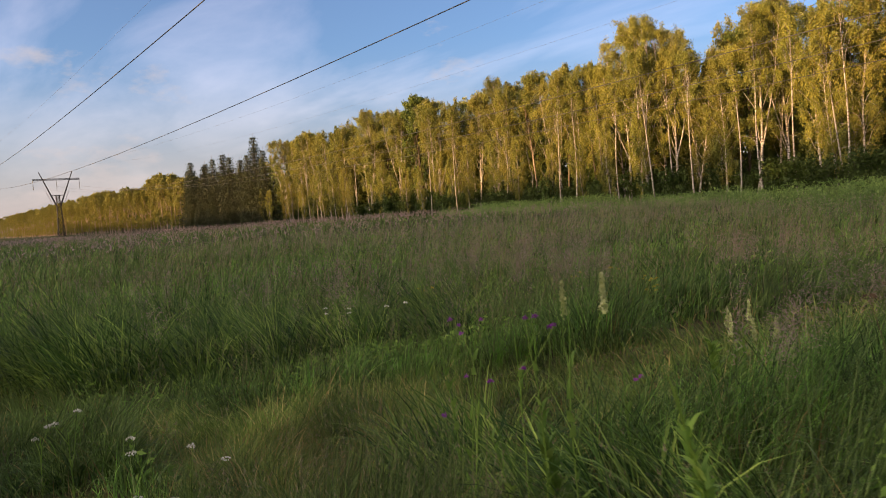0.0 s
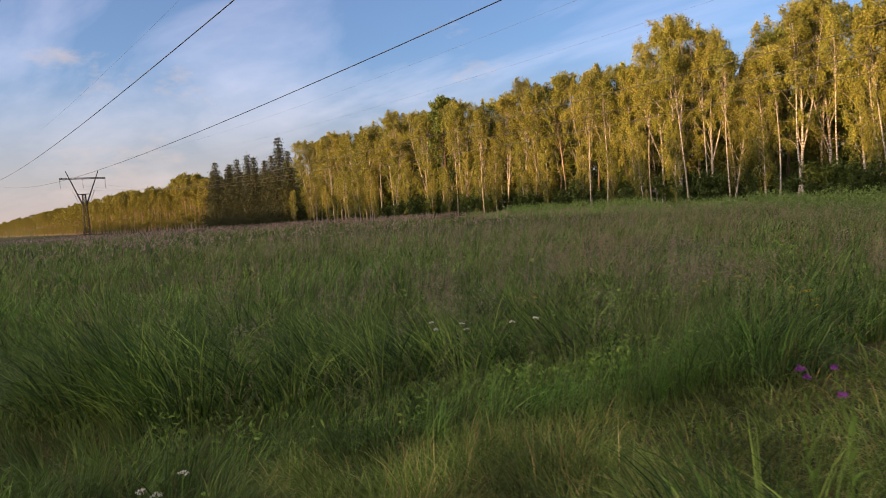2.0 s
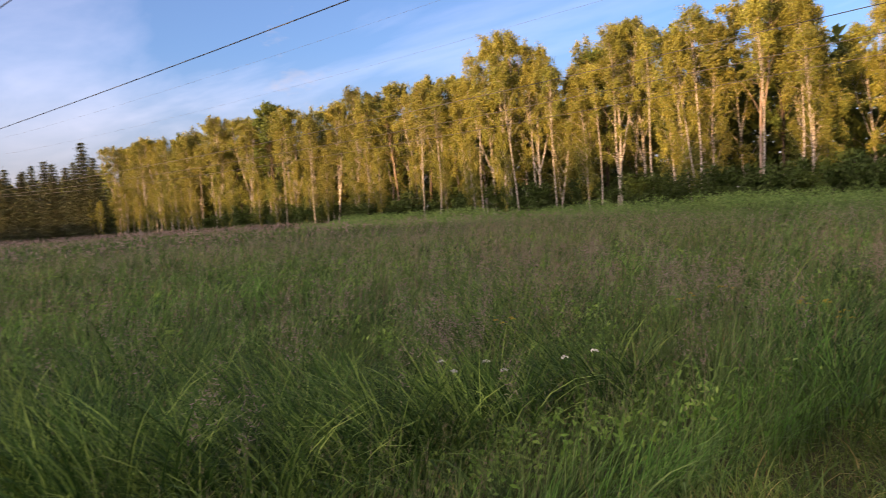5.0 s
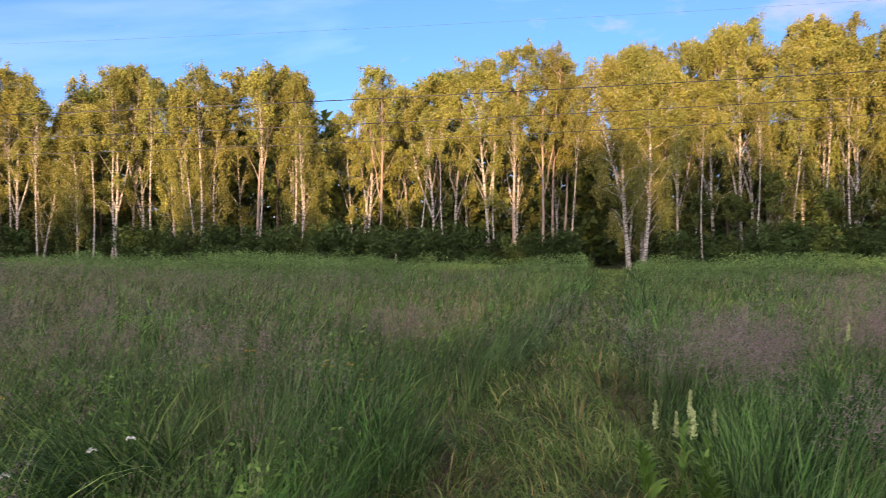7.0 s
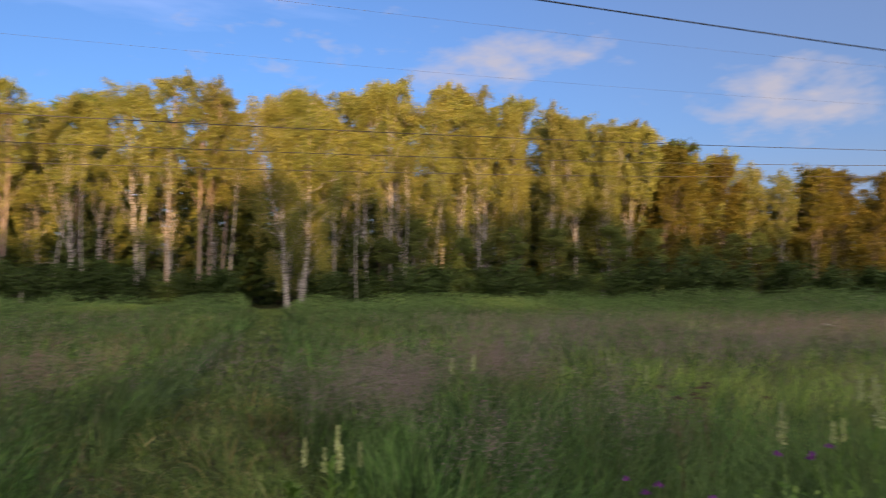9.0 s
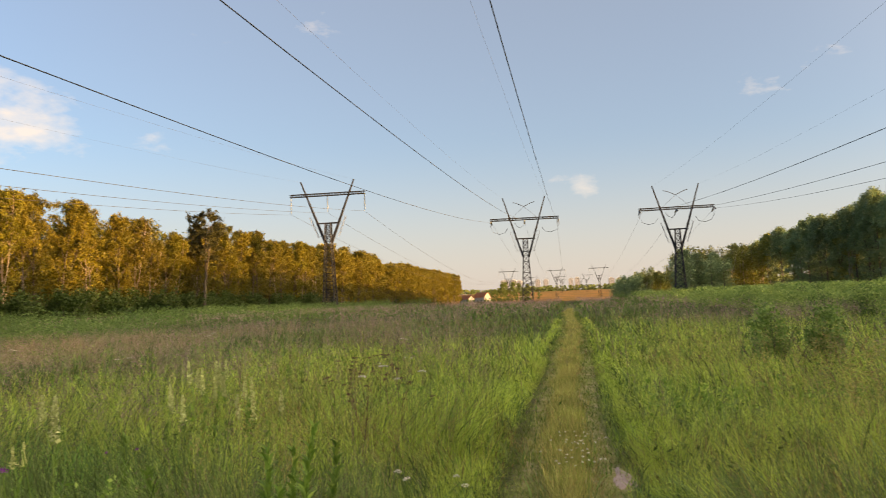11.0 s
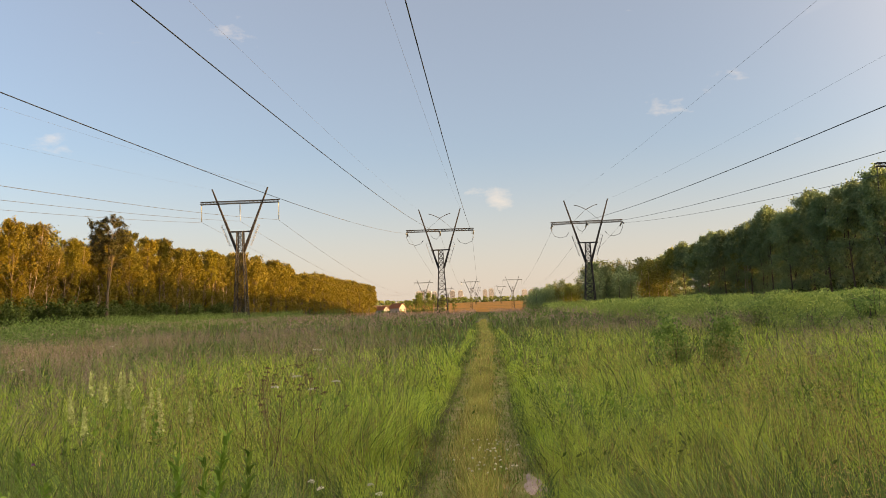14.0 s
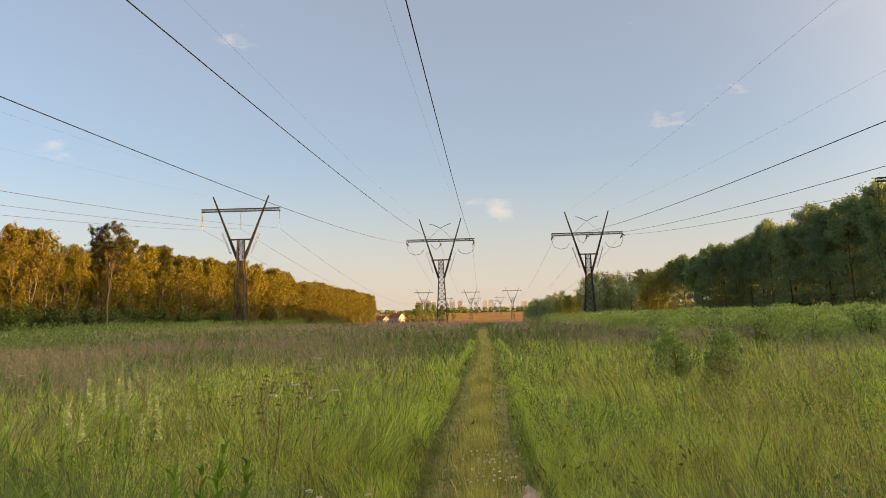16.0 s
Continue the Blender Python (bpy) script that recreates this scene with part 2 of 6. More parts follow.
M_OAK_LEAF = leafy("oak_leaves", (0.03, 0.03, 0.008), (0.05, 0.047, 0.012), (0.085, 0.075, 0.018), (0.04, 0.04, 0.011), 0.15, 0.5, 0.5)
M_NEEDLE = leafy("spruce_needles", (0.022, 0.032, 0.013), (0.036, 0.046, 0.018), (0.058, 0.064, 0.025), (0.032, 0.04, 0.016), 0.12, 0.5, 0.4)
M_SHRUB = leafy("willow_leaves", (0.105, 0.185, 0.05), (0.18, 0.285, 0.075), (0.28, 0.39, 0.12), (0.14, 0.235, 0.06), 0.5, 0.5, 0.5)
# lit copy of the willow leaves: colour raised for the eastern scrub
M_LIT_WILLOW = leafy("lit_willow_leaves", (0.13, 0.21, 0.055), (0.24, 0.335, 0.085), (0.4, 0.48, 0.15), (0.19, 0.28, 0.07), 0.5, 0.5, 0.5)
# undergrowth green darkened to deepen the shade at the wood's foot
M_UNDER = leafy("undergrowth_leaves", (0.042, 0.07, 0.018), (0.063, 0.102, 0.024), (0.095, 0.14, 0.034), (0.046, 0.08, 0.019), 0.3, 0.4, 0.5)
M_GRASS = leafy("meadow_grass", (0.025, 0.056, 0.013), (0.102, 0.196, 0.043), (0.265, 0.385, 0.112), (0.15, 0.205, 0.06), 0.48, 0.35, 0.55, 0.42, 0.4, 0.16)
# yellow-green grass, its colour raised to stand in for missing light
M_BRIGHTENED = leafy("fresh_grass", (0.19, 0.285, 0.045), (0.35, 0.5, 0.075), (0.55, 0.66, 0.155), (0.45, 0.51, 0.11), 0.58, 0.6, 0.5, 0.45, 0.22, 0.12)
M_LUSH = leafy("lush_grass", (0.09, 0.195, 0.036), (0.175, 0.355, 0.066), (0.32, 0.52, 0.11), (0.12, 0.29, 0.046), 0.52, 0.8, 0.5, 0.42, 0.3, 0.14)
M_SEDGE = leafy("sedge", (0.02, 0.05, 0.01), (0.095, 0.18, 0.032), (0.34, 0.46, 0.1), (0.055, 0.12, 0.022), 0.35, 1.0, 0.3, 0.5, 0.3, 0.12)
M_STRAW = leafy("dry_grass", (0.18, 0.135, 0.045), (0.34, 0.27, 0.09), (0.54, 0.45, 0.18), (0.28, 0.2, 0.075), 0.3, 0.8, 0.5, 0.5, 0.3)
M_PLUME = leafy("grass_plumes", (0.24, 0.165, 0.145), (0.33, 0.238, 0.208), (0.43, 0.325, 0.285), (0.3, 0.2, 0.175), 0.45, 0.25, 0.5, 0.6, 0.15)
M_CULM = leafy("grass_culms", (0.115, 0.118, 0.05), (0.19, 0.175, 0.085), (0.29, 0.255, 0.14), (0.16, 0.13, 0.085), 0.35, 0.8, 0.5, 0.5, 0.3)
M_TRACK = leafy("trodden_turf", (0.15, 0.19, 0.035), (0.28, 0.315, 0.075), (0.45, 0.435, 0.15), (0.35, 0.325, 0.10), 0.3, 1.2, 0.6, 0.5, 0.25)
M_TREAD = leafy("pressed_grass", (0.08, 0.145, 0.026), (0.2, 0.3, 0.056), (0.38, 0.46, 0.13), (0.22, 0.25, 0.08), 0.4, 0.8, 0.5, 0.5, 0.35, 0.1)
M_FORB = leafy("forb_leaves", (0.1, 0.195, 0.03), (0.175, 0.3, 0.05), (0.28, 0.41, 0.09), (0.14, 0.25, 0.042), 0.35, 1.5, 0.4)
M_BUSH = leafy("bush_leaves", (0.11, 0.2, 0.045), (0.215, 0.345, 0.08), (0.37, 0.5, 0.14), (0.17, 0.275, 0.064), 0.4, 1.5, 0.4)
M_HERB = leafy("herb_leaves", (0.05, 0.1, 0.016), (0.13, 0.235, 0.036), (0.27, 0.38, 0.07), (0.16, 0.19, 0.045), 0.3, 0.9, 0.6, 0.55, 0.3)
M_PURPLE = leafy("purple_petals", (0.22, 0.04, 0.26), (0.32, 0.07, 0.36), (0.42, 0.12, 0.45), (0.28, 0.06, 0.30), 0.3, 4, 0.4)
M_WHITE = leafy("white_petals", (0.55, 0.54, 0.46), (0.7, 0.69, 0.6), (0.8, 0.79, 0.72), (0.66, 0.64, 0.5), 0.3, 5, 0.4)
M_CREAM = leafy("cream_flowers", (0.38, 0.44, 0.15), (0.53, 0.58, 0.24), (0.68, 0.69, 0.37), (0.44, 0.5, 0.18), 0.3, 5, 0.4)
M_YELLOW = leafy("yellow_petals", (0.5, 0.36, 0.03), (0.6, 0.42, 0.04), (0.7, 0.5, 0.06), (0.5, 0.34, 0.03), 0.3, 5, 0.4)
M_BROWN = leafy("withered_umbels", (0.09, 0.06, 0.032), (0.14, 0.095, 0.05), (0.2, 0.14, 0.07), (0.12, 0.075, 0.042), 0.2, 5, 0.4)
M_BIRCH_BARK = solid("birch_bark", [(0.0, (0.035, 0.03, 0.026)), (0.42, (0.13, 0.11, 0.095)), (0.52, (0.36, 0.33, 0.28)), (1.0, (0.58, 0.54, 0.47))], 3.0, 0.75, 0, 0.3, 20, (1.2, 1.2, 2.6))
M_ASPEN_BARK = solid("aspen_bark", [(0.0, (0.10, 0.075, 0.055)), (0.5, (0.28, 0.21, 0.16)), (1.0, (0.42, 0.34, 0.27))], 4.0, 0.85, 0, 0.5, 25, (2, 2, 0.7))
M_DARK_BARK = solid("rough_bark", [(0.0, (0.03, 0.022, 0.016)), (0.5, (0.085, 0.065, 0.048)), (1.0, (0.16, 0.125, 0.09))], 5.0, 0.9, 0, 0.7, 30, (3, 3, 0.6))
# near-black steel, its tone differing at random
M_STEEL = solid("dark_steel", [(0.0, (0.008, 0.008, 0.009)), (0.5, (0.016, 0.015, 0.016)), (1.0, (0.03, 0.027, 0.025))], 1.5, 0.8, 0.0)
M_GALV = solid("galvanised_rungs", [(0.0, (0.16, 0.16, 0.17)), (1.0, (0.26, 0.26, 0.27))], 2.0, 0.6, 0.2)
M_WIRE = solid("aluminium_wire", [(0.0, (0.035, 0.037, 0.045)), (1.0, (0.07, 0.073, 0.08))], 2.0, 0.65, 0.3)
M_GLASS_INS = solid("insulator", [(0.0, (0.05, 0.06, 0.06)), (1.0, (0.12, 0.13, 0.13))], 3.0, 0.35)
M_SOIL = solid("bare_soil", [(0.0, (0.27, 0.19, 0.16)), (0.5, (0.42, 0.32, 0.27)), (1.0, (0.55, 0.44, 0.38))], 9.0, 0.95, 0, 0.8, 60)
M_CONCRETE = solid("pale_panels", [(0.0, (0.36, 0.36, 0.37)), (1.0, (0.5, 0.49, 0.48))], 0.05, 0.85)
M_WINDOW = solid("dark_panes", [(0.0, (0.03, 0.035, 0.045)), (1.0, (0.06, 0.07, 0.085))], 0.2, 0.2)
M_PLASTER = solid("cream_plaster", [(0.0, (0.32, 0.28, 0.23)), (1.0, (0.4, 0.36, 0.3))], 0.6, 0.9)
M_ROOF = solid("brown_roof", [(0.0, (0.3, 0.11, 0.05)), (1.0, (0.4, 0.16, 0.075))], 1.0, 0.8)
M_SHED = solid("grey_concrete", [(0.0, (0.2, 0.19, 0.18)), (1.0, (0.3, 0.29, 0.27))], 0.4, 0.9)


def ground_material():
    """Turf and thatch near by; beyond the corridor a field with low-sun orange in its colour."""
    m, nt, out = material("turf")
    g = nt.nodes.new("ShaderNodeNewGeometry")
    fine = noise_ramp(nt, 9.0, [(0.25, (0.015, 0.014, 0.008)), (0.5, (0.04, 0.045, 0.015)), (0.75, (0.09, 0.085, 0.035))], 8, 0.7)
    slow = noise_ramp(nt, 0.22, [(0.3, (0.05, 0.08, 0.02)), (0.5, (0.09, 0.10, 0.035)), (0.7, (0.13, 0.10, 0.06))], 4)
    turf = mixed(nt, fine, slow, 0.4)
    sep = nt.nodes.new("ShaderNodeSeparateXYZ")
    link(nt, g.outputs["Position"], sep.inputs[0])
    mr = nt.nodes.new("ShaderNodeMapRange")
    mr.inputs[1].default_value, mr.inputs[2].default_value = 455, 470
    link(nt, sep.outputs[0], mr.inputs[0])
    band = nt.nodes.new("ShaderNodeMapping"); band.inputs["Scale"].default_value = (2.2, 0.22, 1.0)
    link(nt, g.outputs["Position"], band.inputs[0])
    # sunlit orange is put into the field's colour; the dark bands are its own
    sunset_field = noise_ramp(nt, 0.012, [(0.3, (0.25, 0.12, 0.03)), (0.46, (0.3, 0.145, 0.035)), (0.53, (0.08, 0.07, 0.02)), (0.6, (0.28, 0.135, 0.035)), (0.8, (0.22, 0.105, 0.028))], 6, vector=band.outputs[0])
    col = mixed(nt, turf, sunset_field, mr.outputs[0])
    # worn earth along the twin-rut track
    off = nt.nodes.new("ShaderNodeMath"); off.operation = "SUBTRACT"; off.inputs[1].default_value = 0.14
    link(nt, sep.outputs[1], off.inputs[0])
    ab = nt.nodes.new("ShaderNodeMath"); ab.operation = "ABSOLUTE"
    link(nt, off.outputs[0], ab.inputs[0])
    worn = nt.nodes.new("ShaderNodeMapRange")
    worn.inputs[1].default_value, worn.inputs[2].default_value = 0.42, 0.58
    worn.inputs[3].default_value, worn.inputs[4].default_value = 0.75, 0.0
    link(nt, ab.outputs[0], worn.inputs[0])
    earth = noise_ramp(nt, 5.0, [(0.3, (0.17, 0.19, 0.055)), (0.5, (0.3, 0.28, 0.11)), (0.66, (0.48, 0.4, 0.26))], 6)
    ahead = nt.nodes.new("ShaderNodeMapRange")
    ahead.inputs[1].default_value, ahead.inputs[2].default_value = -5.0, 1.5
    link(nt, sep.outputs[0], ahead.inputs[0])
    gone = nt.nodes.new("ShaderNodeMapRange")
    gone.inputs[1].default_value, gone.inputs[2].default_value = 50, 110
    gone.inputs[3].default_value, gone.inputs[4].default_value = 1.0, 0.0
    link(nt, sep.outputs[0], gone.inputs[0])
    span = nt.nodes.new("ShaderNodeMath"); span.operation = "MULTIPLY"
    link(nt, ahead.outputs[0], span.inputs[0]); link(nt, gone.outputs[0], span.inputs[1])
    both = nt.nodes.new("ShaderNodeMath"); both.operation = "MULTIPLY"
    link(nt, worn.outputs[0], both.inputs[0]); link(nt, span.outputs[0], both.inputs[1])
    col = mixed(nt, col, earth, both.outputs[0])
    p = nt.nodes.new("ShaderNodeBsdfPrincipled")
    p.inputs["Roughness"].default_value = 0.95
    p.inputs["Specular IOR Level"].default_value = 0.1
    link(nt, col, p.inputs["Base Color"])
    n = nt.nodes.new("ShaderNodeTexNoise"); n.inputs["Scale"].default_value = 14
    link(nt, g.outputs["Position"], n.inputs[0])
    b = nt.nodes.new("ShaderNodeBump"); b.inputs["Strength"].default_value, b.inputs["Distance"].default_value = 0.8, 0.06
    link(nt, n.outputs[0], b.inputs["Height"]); link(nt, b.outputs[0], p.inputs["Normal"])
    link(nt, p.outputs[0], out.inputs[0])
    return m


M_TURF = ground_material()


# ---- mesh helpers ----
def mesh_np(name, verts, face_arrays, mats, smooth=False, mat_index=None):
    """A mesh from arrays; face_arrays: arrays of shape (n, 3) or (n, 4)."""
    me = bpy.data.meshes.new(name)
    verts = np.asarray(verts, np.float32).reshape(-1, 3)
    sizes = np.concatenate([np.full(len(f), f.shape[1], np.int32) for f in face_arrays])
    loops = np.concatenate([np.asarray(f, np.int32).ravel() for f in face_arrays])
    me.vertices.add(len(verts)); me.vertices.foreach_set("co", verts.ravel())
    me.loops.add(len(loops)); me.loops.foreach_set("vertex_index", loops)
    me.polygons.add(len(sizes))
    starts = np.concatenate([[0], np.cumsum(sizes)[:-1]]).astype(np.int32)
    me.polygons.foreach_set("loop_start", starts)
    if smooth:
        me.polygons.foreach_set("use_smooth", np.ones(len(sizes), bool))
    if mat_index is not None:
        me.polygons.foreach_set("material_index", np.asarray(mat_index, np.int32))
    for m in (mats if isinstance(mats, (list, tuple)) else [mats]):
        me.materials.append(m)
    me.update(calc_edges=True)
    return me


def child(name, me, parent, label=""):
    ob = new(name, me)
    ob.parent = parent
    return tagged(ob, label) if label else ob


def part(name, bm, mat, parent, label=""):
    me = bpy.data.meshes.new(name)
    bm.to_mesh(me); bm.free()
    me.materials.append(mat)
    return child(name, me, parent, label)


def thing(name, m, label, category, group="", kind=""):
    ob = new(name)
    ob.empty_display_size = 0.2
    ob.matrix_basis = m
    return tagged(ob, label, category, group, kind)


def beam(bm, a, b, w, d=None):
    """A square bar from a to b."""
    a, b = Vector(a), Vector(b)
    d = d or w
    z = (b - a).normalized()
    x = z.orthogonal().normalized() if abs(z.z) > 0.99 else z.cross(Vector((0, 0, 1))).normalized()
    y = z.cross(x)
    vs = [bm.verts.new(p + x * sx * w / 2 + y * sy * d / 2) for p in (a, b) for sx, sy in ((-1, -1), (1, -1), (1, 1), (-1, 1))]
    for f in ((3, 2, 1, 0), (4, 5, 6, 7), (0, 1, 5, 4), (1, 2, 6, 5), (2, 3, 7, 6), (3, 0, 4, 7)):
        bm.faces.new([vs[i] for i in f])


def taper(bm, a, b, wa, wb, da, db):
    """A tapering bar from a to b, one closed piece."""
    a, b = Vector(a), Vector(b)
    z = (b - a).normalized()
    x = z.cross(Vector((1, 0, 0))).normalized()
    y = z.cross(x)
    vs = [bm.verts.new(p + x * sx * w / 2 + y * sy * d / 2) for p, w, d in ((a, wa, da), (b, wb, db)) for sx, sy in ((-1, -1), (1, -1), (1, 1), (-1, 1))]
    for f in ((3, 2, 1, 0), (4, 5, 6, 7), (0, 1, 5, 4), (1, 2, 6, 5), (2, 3, 7, 6), (3, 0, 4, 7)):
        bm.faces.new([vs[i] for i in f])


def block(bm, a, b):
    vs = [bm.verts.new((x, y, z)) for z in (a[2], b[2]) for x, y in ((a[0], a[1]), (b[0], a[1]), (b[0], b[1]), (a[0], b[1]))]
    for f in ((3, 2, 1, 0), (4, 5, 6, 7), (0, 1, 5, 4), (1, 2, 6, 5), (2, 3, 7, 6), (3, 0, 4, 7)):
        bm.faces.new([vs[i] for i in f])


def tubes(lines):
    """lines: (points, radii, sides). Returns verts, quads."""
    V, F, n0 = [], [], 0
    for pts, rad, k in lines:
        pts = np.asarray(pts, float); rad = np.asarray(rad, float)
        t = np.gradient(pts, axis=0)
        t /= np.linalg.norm(t, axis=1)[:, None] + 1e-9
        ref = np.where(np.abs(t[:, 2:3]) > 0.95, [[1.0, 0, 0]], [[0, 0, 1.0]])
        u = np.cross(t, ref); u /= np.linalg.norm(u, axis=1)[:, None] + 1e-9
        v = np.cross(t, u)
        a = np.arange(k) * 2 * np.pi / k
        ring = pts[:, None] + rad[:, None, None] * (np.cos(a)[None, :, None] * u[:, None] + np.sin(a)[None, :, None] * v[:, None])
        V.append(ring.reshape(-1, 3))
        m = len(pts)
        i = np.arange(m - 1)[:, None] * k
        j = np.arange(k)[None]
        q = np.stack([i + j, i + (j + 1) % k, i + k + (j + 1) % k, i + k + j], -1).reshape(-1, 4) + n0
        F.append(q)
        n0 += m * k
    return np.concatenate(V), np.concatenate(F)


TABLES = {}


def vnoise(x, y, scale, seed):
    """Smooth value noise between 0 and 1 on the plan; scale in metres."""
    if seed not in TABLES:
        TABLES[seed] = np.random.RandomState(seed).rand(64, 64)
    T = TABLES[seed]
    x, y = np.asarray(x) / scale + 1000.3, np.asarray(y) / scale + 1000.7
    xi, yi = np.floor(x).astype(int), np.floor(y).astype(int)
    fx, fy = x - xi, y - yi
    fx, fy = fx * fx * (3 - 2 * fx), fy * fy * (3 - 2 * fy)
    g = lambda a, b: T[a % 64, b % 64]
    return (g(xi, yi) * (1 - fx) + g(xi + 1, yi) * fx) * (1 - fy) + (g(xi, yi + 1) * (1 - fx) + g(xi + 1, yi + 1) * fx) * fy


def height(x, y):
    """The lie of the land: level in the clearing, a dip past it, then a long rise."""
    x, y = np.asarray(x, float), np.asarray(y, float)
    far = np.interp(x, [-2000, -250, -60, 150, 300, 430, 520, 800, 1500, 2000, 4500], [-1, -0.4, 0, 0, -1.2, -3.0, -2.6, 0.6, 8, 10, 0])
    dell = 0.4 * np.exp(-((x - 8) / 16) ** 2 - ((y - 64) / 16) ** 2)
    knoll = 1.3 * np.exp(-((x - 478) / 40) ** 2 - ((y - 54) / 24) ** 2)
    lumps = 0.16 * (vnoise(x, y, 7.0, 3) - 0.5) + 0.06 * (vnoise(x, y, 1.7, 4) - 0.5)
    near = np.exp(-((x / 45) ** 2 + (y / 45) ** 2))
    d_track, _ = paths(x, y)
    calm = np.clip(d_track / 1.5, 0.15, 1)
    return far - dell + knoll + lumps * near * calm


def paths(x, y):
    """Distance from the nearest trodden way, and which: the twin-rut track along x, the footpath to the gap in the wood."""
    x, y = np.asarray(x, float), np.asarray(y, float)
    wob = 0.12 * np.sin(x * 0.13 + 0.6) + 0.05 * np.sin(x * 0.41)
    d1 = np.minimum(np.abs(y - 0.50 - wob), np.abs(y + 0.22 - wob))
    d1 = np.where(x < -3, d1 + 0.1, d1)
    px = np.interp(y, [1, 3, 5, 6.5, 9.5, 14, 24, 41, 65, 90], [-4.2, -3.9, -3.55, -3.45, -2.95, -2.1, -0.26, 2.9, 6.5, 8.0])
    wide = np.interp(y, [1, 3, 6, 12, 30, 65], [1.6, 1.5, 1.0, 0.75, 0.6, 1.0])
    d2 = np.where(y > 1, np.maximum(np.abs(x - px) - wide * 0.6, 0) , 9)
    return d1, d2


# ---- ground ----
def make_ground():
    a = np.concatenate([[-4500, -2500, -1200, -600, -300, -150, -90], np.arange(-60, -14, 3.0), np.arange(-14, 15, 0.35), np.arange(17, 62, 3.0), [75, 100, 150, 220, 300, 360, 430, 480, 520, 600, 700, 800, 950, 1150, 1350, 1500, 1700, 2000, 2600, 3500, 4700]])
    b = np.concatenate([[-4500, -2000, -800, -350, -180, -110], np.arange(-80, -9, 4.0), np.arange(-8, 14, 0.35), np.arange(16, 100, 4.0), [120, 180, 350, 800, 2000, 4500]])
    X, Y = np.meshgrid(a, b, indexing="ij")
    Z = height(X, Y)
    V = np.stack([X, Y, Z], -1).reshape(-1, 3)
    n, m = len(a), len(b)
    i, j = np.meshgrid(np.arange(n - 1), np.arange(m - 1), indexing="ij")
    k = (i * m + j).ravel()
    F = np.stack([k, k + m, k + m + 1, k + 1], 1)
    ob = new("ground", mesh_np("ground", V, [F], M_TURF, smooth=True))
    tagged(ob, "dark turf of a rough meadow; far field coloured sunset orange", "ground", kind="structure")


make_ground()


# ---- towers and wires ----
def insulator(bm, a, b, n=14, r=0.13):
    a, b = Vector(a), Vector(b)
    beam(bm, a, b, 0.06)
    z = (b - a).normalized()
    for k in range(n):
        c = a.lerp(b, (k + 0.5) / n)
        ret = bmesh.ops.create_cone(bm, cap_ends=True, segments=8, radius1=r, radius2=r * 0.5, depth=0.09)
        rot = Vector((0, 0, 1)).rotation_difference(z).to_matrix()
        for v in ret["verts"]:
            v.co = rot @ v.co + c


def lattice(bm, a0, a1, w0, w1, bays, leg=0.13, brace=0.07, ax=(Vector((1, 0, 0)), Vector((0, 1, 0)))):
    """A square braced mast or boom from a0 to a1."""
    a0, a1 = Vector(a0), Vector(a1)
    sg = ((-1, -1), (1, -1), (1, 1), (-1, 1))
    ring = lambda f: [a0.lerp(a1, f) + (ax[0] * s * w[0] + ax[1] * t * w[1]) / 2 for s, t in sg for w in [(w0[0] + (w1[0] - w0[0]) * f, w0[1] + (w1[1] - w0[1]) * f)]]
    r0, r1 = ring(0), ring(1)
    for p, q in zip(r0, r1):
        beam(bm, p, q, leg)
    for k in range(bays):
        u, v = ring(k / bays), ring((k + 1) / bays)
        for s in range(4):
            t = (s + 1) % 4
            beam(bm, u[s], v[t], brace); beam(bm, u[t], v[s], brace)
            beam(bm, v[s], v[t], brace)


